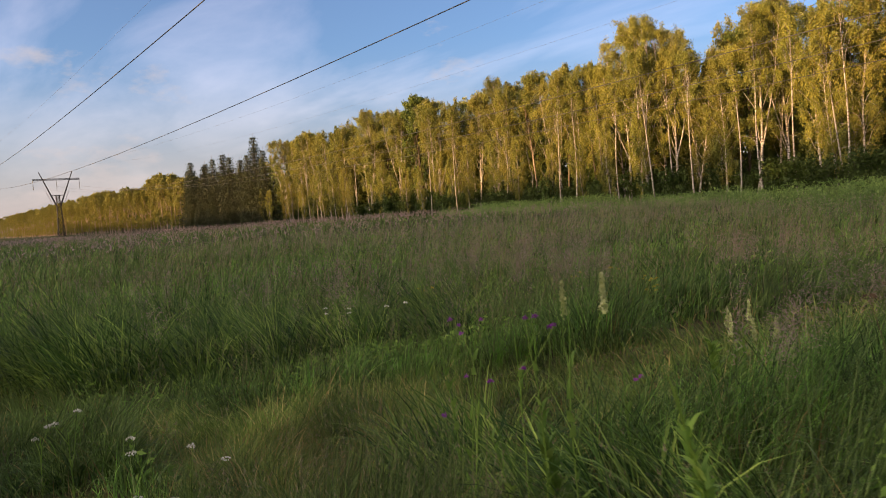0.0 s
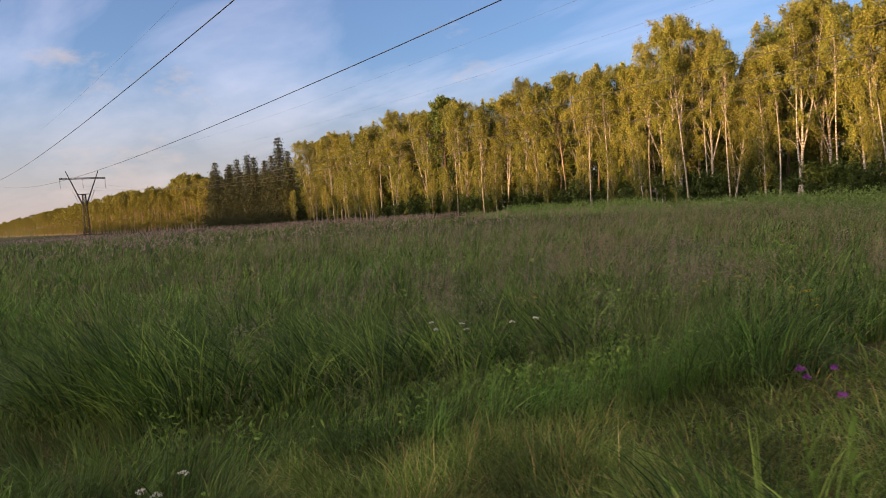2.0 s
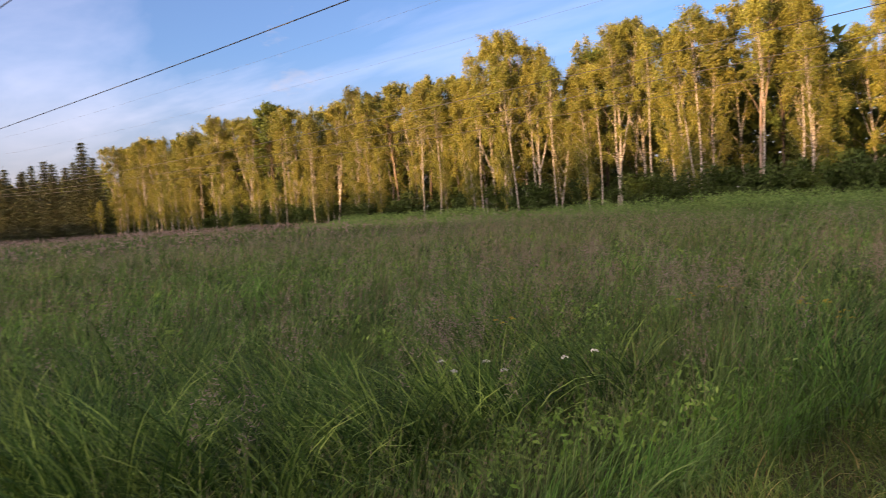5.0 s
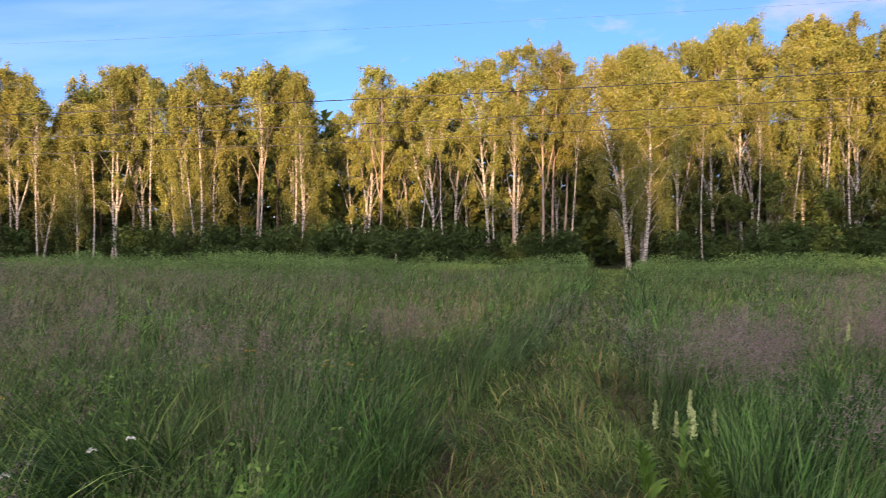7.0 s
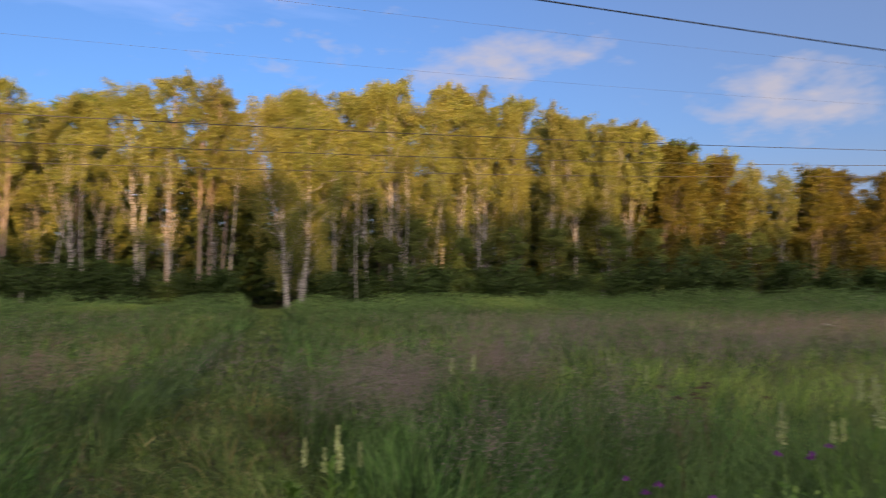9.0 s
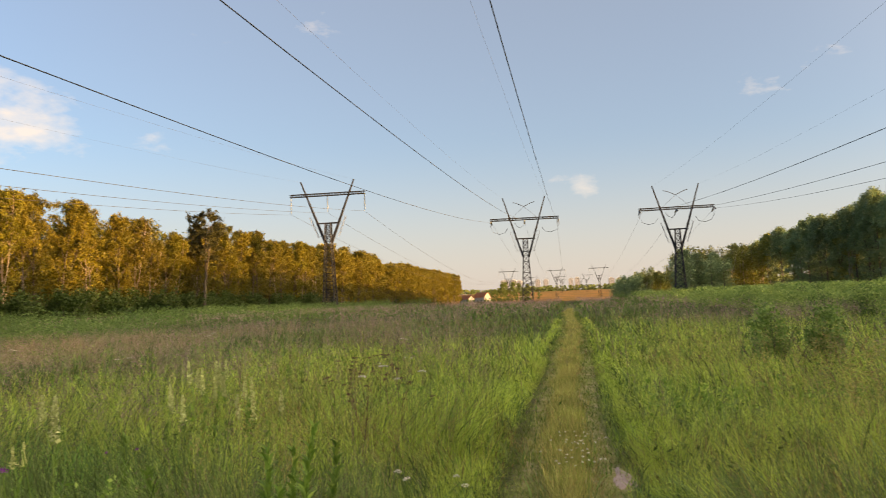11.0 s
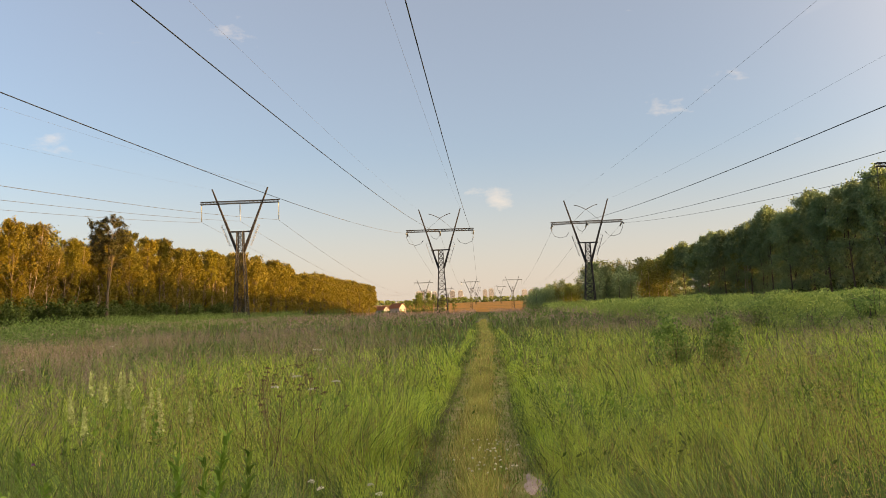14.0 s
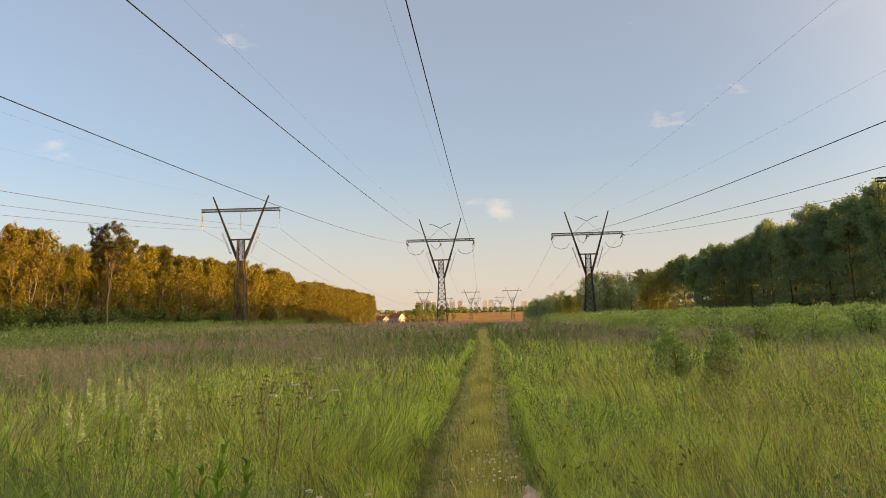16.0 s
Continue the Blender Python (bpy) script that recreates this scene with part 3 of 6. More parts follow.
def tower(m, waist, tie, tie_half, bar_z, bar_half, tip_z, tip_half, base_w, waist_w, hung, label):
    """A steel mast on four legs with a V of two arms, a lattice crossbar and three sets of insulators."""
    t = thing("power_tower", m, label, "pylon", "power line towers")
    bm = bmesh.new()
    lattice(bm, (0, 0, -0.6), (0, 0, waist), (base_w, base_w), (waist_w, waist_w), 9, 0.16, 0.085)
    part("trunk", bm, M_STEEL, t)
    bm = bmesh.new()
    lattice(bm, (0, 0, waist), (0, 0, tie), (waist_w, waist_w), (waist_w * 0.85, waist_w * 0.85), 4, 0.13, 0.08)
    part("neck", bm, M_STEEL, t)
    for s in (-1, 1):
        bm = bmesh.new()
        foot = Vector((0, s * waist_w * 0.5, waist - 0.3)); tip = Vector((0, s * tip_half, tip_z))
        side = (Vector((1, 0, 0)), (tip - foot).normalized().cross(Vector((1, 0, 0))))
        taper(bm, foot, tip, 0.5, 0.24, 0.56, 0.26)
        part("arm", bm, M_STEEL, t)
        bm = bmesh.new()
        off = Vector((0, s * 0.85, -0.3))
        p, q = foot.lerp(tip, 0.12) + off, foot.lerp(tip, 0.44) + off * 1.1
        for dx in (-0.35, 0.35):
            beam(bm, p + Vector((dx, 0, 0)), q + Vector((dx, 0, 0)), 0.07)
        for k in range(6):
            c = p.lerp(q, k / 5)
            beam(bm, c + Vector((-0.35, 0, 0)), c + Vector((0.35, 0, 0)), 0.06)
            beam(bm, c, c - off * 0.9, 0.05)
        part("ladder", bm, M_GALV, t)
    bm = bmesh.new()
    beam(bm, (0, -tie_half, tie), (0, tie_half, tie), 0.28)
    part("tie_beam", bm, M_STEEL, t)
    bm = bmesh.new()
    lattice(bm, (0, -bar_half, bar_z), (0, bar_half, bar_z), (0.6, 0.5), (0.6, 0.5), 20, 0.12, 0.05, (Vector((1, 0, 0)), Vector((0, 0, 1))))
    bar = part("crossbar", bm, M_STEEL, t)
    for y in (-bar_half + 0.15, 0, bar_half - 0.15):
        if hung:
            bm = bmesh.new()
            insulator(bm, (0, y, bar_z - 0.35), (0, y, bar_z - 3.7), 16, 0.15)
            part("insulator_string", bm, M_GLASS_INS, bar, "dark string of glass insulator discs")
        else:
            for s in (-1, 1):
                bm = bmesh.new()
                insulator(bm, (s * 0.4, y, bar_z - 0.4), (s * 2.6, y, bar_z - 0.95), 12, 0.16)
                part("insulator_string", bm, M_GLASS_INS, bar, "dark string of glass insulator discs")
            sg = 1 if y >= 0 else -1
            way = ((0, -0.3), (0.12, -1.6), (-0.5, -2.9), (-1.9, -3.4), (-3.2, -3.1), (-3.9, -2.1)) if y else ((0, -0.4), (0.3, -1.5), (1.0, -2.1), (1.8, -1.7), (2.3, -0.9))
            V, F = tubes([([(0.25, y + sg * dy, bar_z + dz) for dy, dz in way], [0.05] * len(way), 5)])
            child("jumper_wire", mesh_np("jumper_wire", V, [F], M_WIRE), bar)
    if not hung:
        gull = [(0, 2.6 * k / 8, tip_z - 1.2 - 1.1 * (1 - abs(k / 8)) ** 1.4) for k in range(-8, 9)]
        V, F = tubes([(gull, [0.075] * 17, 5)])
        child("loop_wire", mesh_np("loop_wire", V, [F], M_WIRE), t)
        for s in (-1, 1):
            V, F = tubes([([(0, 0, tip_z - 2.3), (0, s * 1.3, tip_z - 3.4), (0, s * 2.9, bar_z + 0.3)], [0.03] * 3, 4)])
            child("stay_wire", mesh_np("stay_wire", V, [F], M_WIRE), t)
    return t


TENSION = dict(waist=11.3, tie=15.4, tie_half=2.3, bar_z=20.1, bar_half=8.1, tip_z=25.3, tip_half=5.0, base_w=2.6, waist_w=1.25, hung=False, label="dark lattice steel tension tower with V-shaped arms and crossbar")
HANGING = dict(waist=14.0, tie=17.7, tie_half=2.2, bar_z=23.6, bar_half=7.9, tip_z=26.4, tip_half=5.6, base_w=2.5, waist_w=1.3, hung=True, label="dark lattice steel suspension tower with hanging insulator strings")


def ground_at(x, y):
    return float(height(x, y))


t_tension = tower(pose(170.5, 9.7, -0.4, 0, 0, 2), **TENSION)
t_hang = tower(pose(138.6, 47.6, 0, 0, 0, 1), **HANGING)
copy_thing(t_tension, pose(165, -24.3, -0.4, 0, 0, -1))
copy_thing(t_tension, pose(-290, 9.7, -0.5, 0, 0, 0))
copy_thing(t_tension, pose(-290, -24.3, -0.5, 0, 0, 0))
copy_thing(t_hang, pose(-305, 47.6, -2.6, 0, 0, 1))
copy_thing(t_hang, pose(100, -63, -4.5, 0, 0, 0))
for x, y in ((594, 47.8), (622, 10.0), (600, -24.5), (1010, 47.6), (1040, 9.9), (1000, -24.3), (1500, 11), (1480, -24)):
    copy_thing(t_hang, pose(x, y, max(ground_at(x, y), -2.6) - 0.5, 0, 0, 0))


def wire(name, y, lo_x, lo_z, x0, x1, z1, r, label, x2=None, z2=None):
    """A hanging wire: lowest at lo_x, fixed at x1 (and x0 by the same curve); past x1 a second span to x2."""
    k = (z1 - lo_z) / (x1 - lo_x) ** 2
    xs = np.linspace(x0, x1, 70)
    pts = [(x, y, lo_z + k * (x - lo_x) ** 2) for x in xs]
    V, F = tubes([(pts, [r] * len(pts), 6)])
    tagged(new(name, mesh_np(name, V, [F], M_WIRE, True)), label, "power cable", "power cables")
    if x2:
        xs = np.linspace(0, 1, 40)
        pts = [(x1 + (x2 - x1) * f, y, z1 + (z2 - z1) * f - 4 * 10.5 * f * (1 - f)) for f in xs]
        V, F = tubes([(pts, [r] * len(pts), 6)])
        tagged(new(name, mesh_np(name, V, [F], M_WIRE, True)), label, "power cable", "power cables")


COND = "dark twisted aluminium conductor hanging between the towers"
SHLD = "thin earth wire strung between the tower tips"
for dy, lo in ((7.6, 8.5), (0, 9.4), (-7.6, 9.6)):
    wire("power_cable", 9.7 + dy, -60, lo, -287, 168, 19.0, 0.022, COND, 622, 19)
for dy, lo in ((7.6, 7.4), (0, 7.6), (-7.6, 7.8)):
    wire("power_cable", -24.3 + dy, -60, lo, -287, 163, 19.0, 0.022, COND, 600, 18)
for dy, lo in ((7.7, 8.2), (0, 8.2), (-7.7, 8.2)):
    wire("power_cable", 47.6 + dy, -90, lo, -305, 138.6, 19.8, 0.024, COND, 594, 18)
for y, x1, z1, x0 in ((14.7, 170.5, 24.9, -290), (4.7, 170.5, 24.9, -290), (-19.3, 165, 24.8, -290), (-29.3, 165, 24.8, -290), (42.0, 138.6, 26.4, -305), (53.2, 138.6, 26.4, -305)):
    wire("earth_wire", y, (x0 + x1) / 2, 16.4, x0, x1, z1, 0.0065, SHLD)


# ---- trees ----
def leaf_mesh(name, c, size, mat, rng, droop=0.5, slim=0.62, simple=False):
    """Small folded leaves, each a free diamond, at the points c."""
    n = len(c)
    a = rng.normal(size=(n, 3)); a[:, 2] -= droop * 2
    a /= np.linalg.norm(a, axis=1)[:, None]
    b = np.cross(a, rng.normal(size=(n, 3))); b /= np.linalg.norm(b, axis=1)[:, None]
    nn = np.cross(a, b)
    L = (size * rng.uniform(0.65, 1.35, n))[:, None]
    W = L * slim
    if simple:
        V = np.stack([c - a * L * 0.4 - b * W * 0.5, c - a * L * 0.3 + b * W * 0.5, c + a * L * 0.6], 1).reshape(-1, 3)
        return mesh_np(name, V, [np.arange(n * 3).reshape(n, 3)], mat)
    V = np.stack([c - a * L / 2, c + b * W / 2 + nn * W * 0.18, c + a * L / 2, c - b * W / 2 + nn * W * 0.18], 1).reshape(-1, 3)
    F = np.arange(n * 4).reshape(n, 4)
    return mesh_np(name, V, [F], mat)


def bent(p0, d0, length, n, rng, rise=0.0, wander=0.12):
    """A wandering branch line; rise > 0 turns it upwards, < 0 lets it droop."""
    pts = [np.array(p0, float)]
    d = np.array(d0, float)
    for _ in range(n):
        d = d + rng.normal(size=3) * wander + np.array([0, 0, rise / n])
        d /= np.linalg.norm(d)
        pts.append(pts[-1] + d * length / n)
    return np.array(pts)


def curve(a, c, b, n):
    """n + 1 points on a smooth bow from a to b, drawn towards c."""
    t = np.linspace(0, 1, n + 1)[:, None]
    return np.asarray(a) * (1 - t) ** 2 + 2 * np.asarray(c) * t * (1 - t) + np.asarray(b) * t ** 2


def broadleaf(rng, H, bare, spread, limbs, n_leaf, leaf, bark, leaf_mat, r0=0.16, forks=0, lean=(0, 0), hang=0.6, twigs=4, peak=0.55, steep=0.2, fine=True, loose=0.15):
    """The two meshes of a leafy tree: a sinuous bole that forks into rising limbs, and a domed crown of separate leaves on hanging twigs."""
    n = 12
    z = np.linspace(0, 1, n + 1)
    ph, amp = rng.uniform(0, 6.28, 2), rng.uniform(0.1, 0.3, 2)
    axis = lambda f: np.array([lean[0] * f * H + amp[0] * (math.sin(f * 5 + ph[0]) - math.sin(ph[0])), lean[1] * f * H + amp[1] * (math.sin(f * 4 + ph[1]) - math.sin(ph[1]))])
    trunk = np.array([[*axis(f), f * H * 0.95 - 0.3 * (f == 0)] for f in z])
    lines = [(trunk, r0 * (1 - z * 0.9) * (1 + 0.4 * np.exp(-z * 25)), 8 if fine else 5)]

    def reach(h):
        f = min(max((h / H - bare) / (1 - bare), 0), 1)
        return spread * (0.4 + 0.6 * (f / peak) ** 0.6 if f < peak else math.sqrt(max(1 - ((f - peak) / (1 - peak)) ** 2, 0.02)))

    stems = [(trunk, r0, bare)]
    for k in range(forks):
        i = int(rng.uniform(0.28, 0.5) * n)
        side = 1 if (k + int(lean[0] > 0)) % 2 else -1
        top = H * rng.uniform(0.82, 0.96)
        end = np.array([*(axis(top / H) + [side * spread * rng.uniform(0.45, 0.75), rng.normal() * 0.25 * spread]), top])
        pts = curve(trunk[i], trunk[i] + (end - trunk[i]) * [0.7, 0.7, 0.42], end, 8)
        pts[1:-1] += rng.normal(size=(7, 3)) * 0.06
        rr = r0 * (1 - i / n * 0.9) * 0.72
        lines.append((pts, rr * (1 - np.linspace(0, 0.85, 9)), 6 if fine else 4))
        stems.append((pts, rr, 0.3))
    C = []
    for k in range(limbs):
        st, rs, lo = stems[k % len(stems)]
        m = len(st) - 1
        f = lo + (0.975 - lo) * ((k + rng.rand()) / limbs) ** 0.85
        p = st[int(f * m)] * (1 - f * m % 1) + st[min(int(f * m) + 1, m)] * (f * m % 1)
        az = k * 2.4 + rng.uniform(-0.5, 0.5)
        zt = min(p[2] + H * steep * rng.uniform(0.5, 1.3), H * rng.uniform(0.93, 0.985))
        r = reach(zt) * rng.uniform(0.6, 1.03)
        mid = axis(zt / H) * (0.5 if st is not trunk else 1) + (p[:2] * 0.5 if st is not trunk else 0)
        end = np.array([mid[0] + math.cos(az) * r * (0.8 if st is not trunk else 1), mid[1] + math.sin(az) * r * (0.8 if st is not trunk else 1), zt])
        pts = curve(p, p + (end - p) * [0.5, 0.5, 0.85], end, 5)
        pts[1:] += rng.normal(size=(5, 3)) * 0.08
        lines.append((pts, max(0.02, rs * 0.34 * (1 - f * 0.6)) * (1 - np.linspace(0, 0.85, 6)), 4 if fine else 3))
        out = (end - p) * [1, 1, 0]
        out = out / (np.linalg.norm(out) + 1e-6)
        for q in range(twigs):
            g = rng.uniform(1.6, 5)
            b = pts[int(g)] * (1 - g % 1) + pts[min(int(g) + 1, 5)] * (g % 1)
            dd = rng.normal(size=3) + out * 0.7
            dd[2] = dd[2] * 0.6 + 0.25 - hang * 0.4
            tw = bent(b, dd / np.linalg.norm(dd), spread * rng.uniform(0.16, 0.42), 3, rng, -hang, 0.2)
            if fine:
                lines.append((tw, np.array([0.016, 0.012, 0.009, 0.005]), 3))
            C.append(tw)
        C.append(pts[3:])
    # a few dead, bare side twigs on the clean bole
    for k in range(5 if fine else 0):
        i = int(rng.uniform(bare * 0.4, bare) * n)
        az = rng.uniform(0, 6.28)
        lines.append((bent(trunk[i], (math.cos(az), math.sin(az), 0.3), rng.uniform(0.5, 1.5), 3, rng, 0, 0.2), np.array([0.02, 0.015, 0.01, 0.006]), 3))
    segs = np.concatenate([np.stack([c[:-1], c[1:]], 1) for c in C])
    pick = rng.randint(0, len(segs), n_leaf)
    u = rng.rand(n_leaf, 1)
    c = segs[pick, 0] * (1 - u) + segs[pick, 1] * u
    c = c + rng.normal(size=(n_leaf, 3)) * loose
    c[:, 2] -= np.abs(rng.normal(size=n_leaf)) * hang * 0.5
    c[:, 2] = np.maximum(c[:, 2], 0.3)
    V, F = tubes(lines)
    return mesh_np("trunk", V, [F], bark, True), leaf_mesh("crown", c, leaf, leaf_mat, rng, hang, 0.75, True)


def spruce(rng, H, n_leaf):
    lines = []
    z = np.linspace(0, 1, 9)
    lines.append((np.stack([0 * z, 0 * z, z * H], 1), 0.17 * (1 - z * 0.95), 7))
    C, S = [], []
    tiers = 26
    for k in range(tiers):
        f = 0.1 + 0.88 * k / tiers
        R = (1 - f) ** 0.85 * 3.0 * rng.uniform(0.7, 1.15) + 0.12
        for j in range(7):
            az = j * 0.9 + k * 1.7 + rng.uniform(-0.2, 0.2)
            r = R * rng.uniform(0.7, 1.1)
            b = np.array([[0, 0, f * H], [math.cos(az) * r * 0.5, math.sin(az) * r * 0.5, f * H - r * 0.12], [math.cos(az) * r, math.sin(az) * r, f * H - r * 0.28]])
            lines.append((b, np.array([0.025, 0.018, 0.006]), 3))
            S.append(b)
    segs = np.concatenate([np.stack([c[:-1], c[1:]], 1) for c in S])
    w = np.linalg.norm(segs[:, 1] - segs[:, 0], axis=1)
    pick = rng.choice(len(segs), n_leaf, p=w / w.sum())
    u = rng.rand(n_leaf, 1)
    c = segs[pick, 0] * (1 - u) + segs[pick, 1] * u + rng.normal(size=(n_leaf, 3)) * [[0.2, 0.2, 0.12]]
    c[:, 2] -= np.abs(rng.normal(size=n_leaf)) * 0.13
    V, F = tubes(lines)
    return mesh_np("trunk", V, [F], M_DARK_BARK, True), leaf_mesh("crown", c, 0.3, M_NEEDLE, rng, 0.9, 0.35)


def bush(rng, H, R, n_leaf, leaf, mat, stems=14, leaf_slim=0.45, twigs=4):
    lines, C = [], []
    for k in range(stems):
        az = rng.uniform(0, 6.28); r = rng.uniform(0.05, 1) * R * 0.75
        d = np.array([math.cos(az) * r * 0.9, math.sin(az) * r * 0.9, H * rng.uniform(0.65, 1.05)])
        base = np.array([math.cos(az) * r * 0.45, math.sin(az) * r * 0.45, -0.1])
        pts = bent(base, d / np.linalg.norm(d), np.linalg.norm(d), 5, rng, 0.1, 0.12)
        lines.append((pts, np.array([0.02, 0.017, 0.014, 0.01, 0.007, 0.004]), 4))
        C.append(pts[1:])
        for q in range(twigs):
            g = rng.randint(1, 5)
            dd = rng.normal(size=3); dd[2] = abs(dd[2]) + 0.3
            tw = bent(pts[g], dd / np.linalg.norm(dd), H * rng.uniform(0.15, 0.35), 3, rng, 0.1, 0.2)
            lines.append((tw, np.array([0.008, 0.006, 0.004, 0.003]), 3))
            C.append(tw)
    segs = np.concatenate([np.stack([c[:-1], c[1:]], 1) for c in C])
    pick = rng.randint(0, len(segs), n_leaf); u = rng.rand(n_leaf, 1)
    c = segs[pick, 0] * (1 - u) + segs[pick, 1] * u + rng.normal(size=(n_leaf, 3)) * R * 0.10
    c[:, 2] = np.maximum(c[:, 2], 0.08)
    V, F = tubes(lines)
    return mesh_np("woody_base", V, [F], M_DARK_BARK), leaf_mesh("crown", c, leaf, mat, rng, 0.0, leaf_slim)


KINDS = {}


def kind(key, name, meshes, label, category, group, parts=("trunk", "crown")):
    KINDS[key] = (name, meshes, label, category, group, parts)


TILT = np.random.RandomState(29)


def plant(key, x, y, scale=1.0, turn=None, z=None, wide=None):
    name, meshes, label, category, group, parts = KINDS[key]
    turn = RNG.uniform(0, 360) if turn is None else turn
    z = ground_at(x, y) if z is None else z
    rx, ry = TILT.normal(size=2) * (2.0 if name in ("birch_tree", "aspen_tree") else 0.0)
    ob = thing(name, pose(x, y, z - 0.05, rx, ry, turn), label, category, group)
    ob.scale = (wide or scale, wide or scale, scale)
    for nm, me in zip(parts, meshes):
        child(nm, me, ob)
    return ob


RNG = np.random.RandomState(11)
R_ = np.random.RandomState
BIRCH = "white-barked birch with an airy golden-green crown at the wood's edge"
for k in range(4):
    kind(f"birch{k}", "birch_tree", broadleaf(R_(20 + k), 18.0, 0.2, 3.25, 46, 26000, 0.118, M_BIRCH_BARK, M_BIRCH_LEAF, 0.16, 1 + k % 2, (0.03 * (k - 1.5), 0.01), 0.6, 3, 0.6, loose=0.13), BIRCH, "tree", "edge birches")
for k in range(3):
    kind(f"slim{k}", "birch_tree", broadleaf(R_(40 + k), 15.5, 0.08, 2.0, 46, 17500, 0.118, M_BIRCH_BARK, M_BIRCH_LEAF, 0.11, 0, (0.03 * (k - 1), 0.0), 1.0, 3, 0.5, 0.13, loose=0.12), "slender birch leafy almost to the ground at the wood's edge", "tree", "edge birches")
for k in range(2):
    kind(f"aspen{k}", "aspen_tree", broadleaf(R_(50 + k), 18.8, 0.42, 2.8, 40, 17000, 0.118, M_ASPEN_BARK, M_BIRCH_LEAF, 0.16, k, (-0.02 * k, 0.0), 0.4, 3, 0.55, 0.16, loose=0.11), "tall pinkish-grey aspen with a long bare trunk and high crown", "tree", "edge aspens")
for k in range(2):
    kind(f"weeping{k}", "birch_tree", broadleaf(R_(55 + k), 17.8, 0.12, 3.7, 60, 32000, 0.118, M_BIRCH_BARK, M_BIRCH_LEAF, 0.2, 1, (0.02 - 0.04 * k, 0.0), 1.1, 4, 0.5, 0.14), "old white birch with a broad weeping crown beside the footpath", "tree", "edge birches")
for k in range(2):
    kind(f"broad{k}", "leafy_tree", broadleaf(R_(60 + k), 17.5, 0.10, 3.0, 36, 8000, 0.26, M_DARK_BARK, M_BROAD_LEAF, 0.17, 1, (0, 0), 0.35, 3, 0.6), "dense dark-green broadleaf tree standing among the birches", "tree", "forest trees")
for k in range(3):
    kind(f"far_birch{k}", "birch_tree", broadleaf(R_(70 + k), 17.5, 0.03, 3.0, 28, 3400, 0.4, M_ASPEN_BARK, M_BIRCH_LEAF, 0.13, 1, (0.02 * (k - 1), 0), 0.5, 2, 0.6, 0.2, False, 0.3), BIRCH, "tree", "edge birches")
    kind(f"far_tawny{k}", "birch_tree", broadleaf(R_(75 + k), 17.8, 0.03, 3.2, 30, 4200, 0.4, M_DARK_BARK, M_SUN_TINT_LEAF, 0.13, 1, (0.02 * (k - 1), 0), 0.5, 2, 0.6, 0.2, False, 0.3), "birch far along the clearing, sunset amber in its leaf colour", "tree", "edge birches")
for k in range(3):
    kind(f"far_broad{k}", "leafy_tree", broadleaf(R_(80 + k), 18.0, 0.08, 3.1, 24, 3600, 0.42, M_DARK_BARK, M_BROAD_LEAF, 0.16, 1, (0, 0), 0.35, 2, 0.6, 0.2, False, 0.3), "dense dark-green broadleaf tree in the depth of the wood", "tree", "forest trees")
for k in range(3):
    kind(f"tawny{k}", "birch_tree", broadleaf(R_(175 + k), 17.8, 0.04, 3.2, 50, 15500, 0.2, M_ASPEN_BARK if k == 0 else M_DARK_BARK, M_SUN_TINT_LEAF, 0.13, 1, (0.03 * (k - 1), 0.01), 0.55, 3, 0.6), "birch in the tall wood, sunset amber in its leaf colour", "tree", "edge birches")
    kind(f"mid_birch{k}", "birch_tree", broadleaf(R_(170 + k), 17.8, 0.08, 2.8, 40, 12500, 0.17, M_BIRCH_BARK, M_BIRCH_LEAF, 0.13, 1, (0.03 * (k - 1), 0.01), 0.55, 3, 0.6), BIRCH, "tree", "edge birches")
for k in range(3):
    kind(f"pole{k}", "birch_tree", broadleaf(R_(180 + k), 17.0, 0.55, 1.5, 22, 4200, 0.14, M_BIRCH_BARK, M_BIRCH_LEAF, 0.105, 0, (0.04 * (k - 1), 0.015 * (k - 0.5)), 0.5, 3), "thin pole birch with a pale bare stem and small crown", "tree", "edge birches")
for k in range(3):
    kind(f"cool{k}", "leafy_tree", broadleaf(R_(190 + k), 18.0, 0.02, 3.4, 48, 10500, 0.28, M_DARK_BARK, M_COOL_LEAF, 0.15, 1, (0, 0), 0.7, 3, 0.5, 0.14, True, 0.28), "broadleaf tree at the shaded wood's edge, hazy blue-green coloured in", "tree", "shaded trees")
kind("oak", "oak_tree", broadleaf(R_(91), 18.3, 0.45, 4.0, 46, 13000, 0.22, M_DARK_BARK, M_OAK_LEAF, 0.28, 3, (0, 0), 0.1, 4, 0.6, 0.12), "tall dark oak with a ragged crown above the other trees", "tree", "forest trees")
for k in range(2):
    kind(f"spruce{k}", "spruce_tree", spruce(R_(95 + k), 18.0, 9500), "dark pointed spruce standing in the row of birches", "tree", "spruces")
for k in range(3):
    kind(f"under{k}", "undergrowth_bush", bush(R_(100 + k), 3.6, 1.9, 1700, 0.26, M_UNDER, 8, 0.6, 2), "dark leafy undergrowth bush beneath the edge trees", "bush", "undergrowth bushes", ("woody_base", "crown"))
for k in range(3):
    kind(f"shrub{k}", "willow_shrub", bush(R_(110 + k), 1.5, 1.0, 950, 0.105, M_SHRUB, 9, 0.45, 2), "light green young willow shrub at the meadow's edge", "shrub", "willow shrubs", ("woody_base", "crown"))
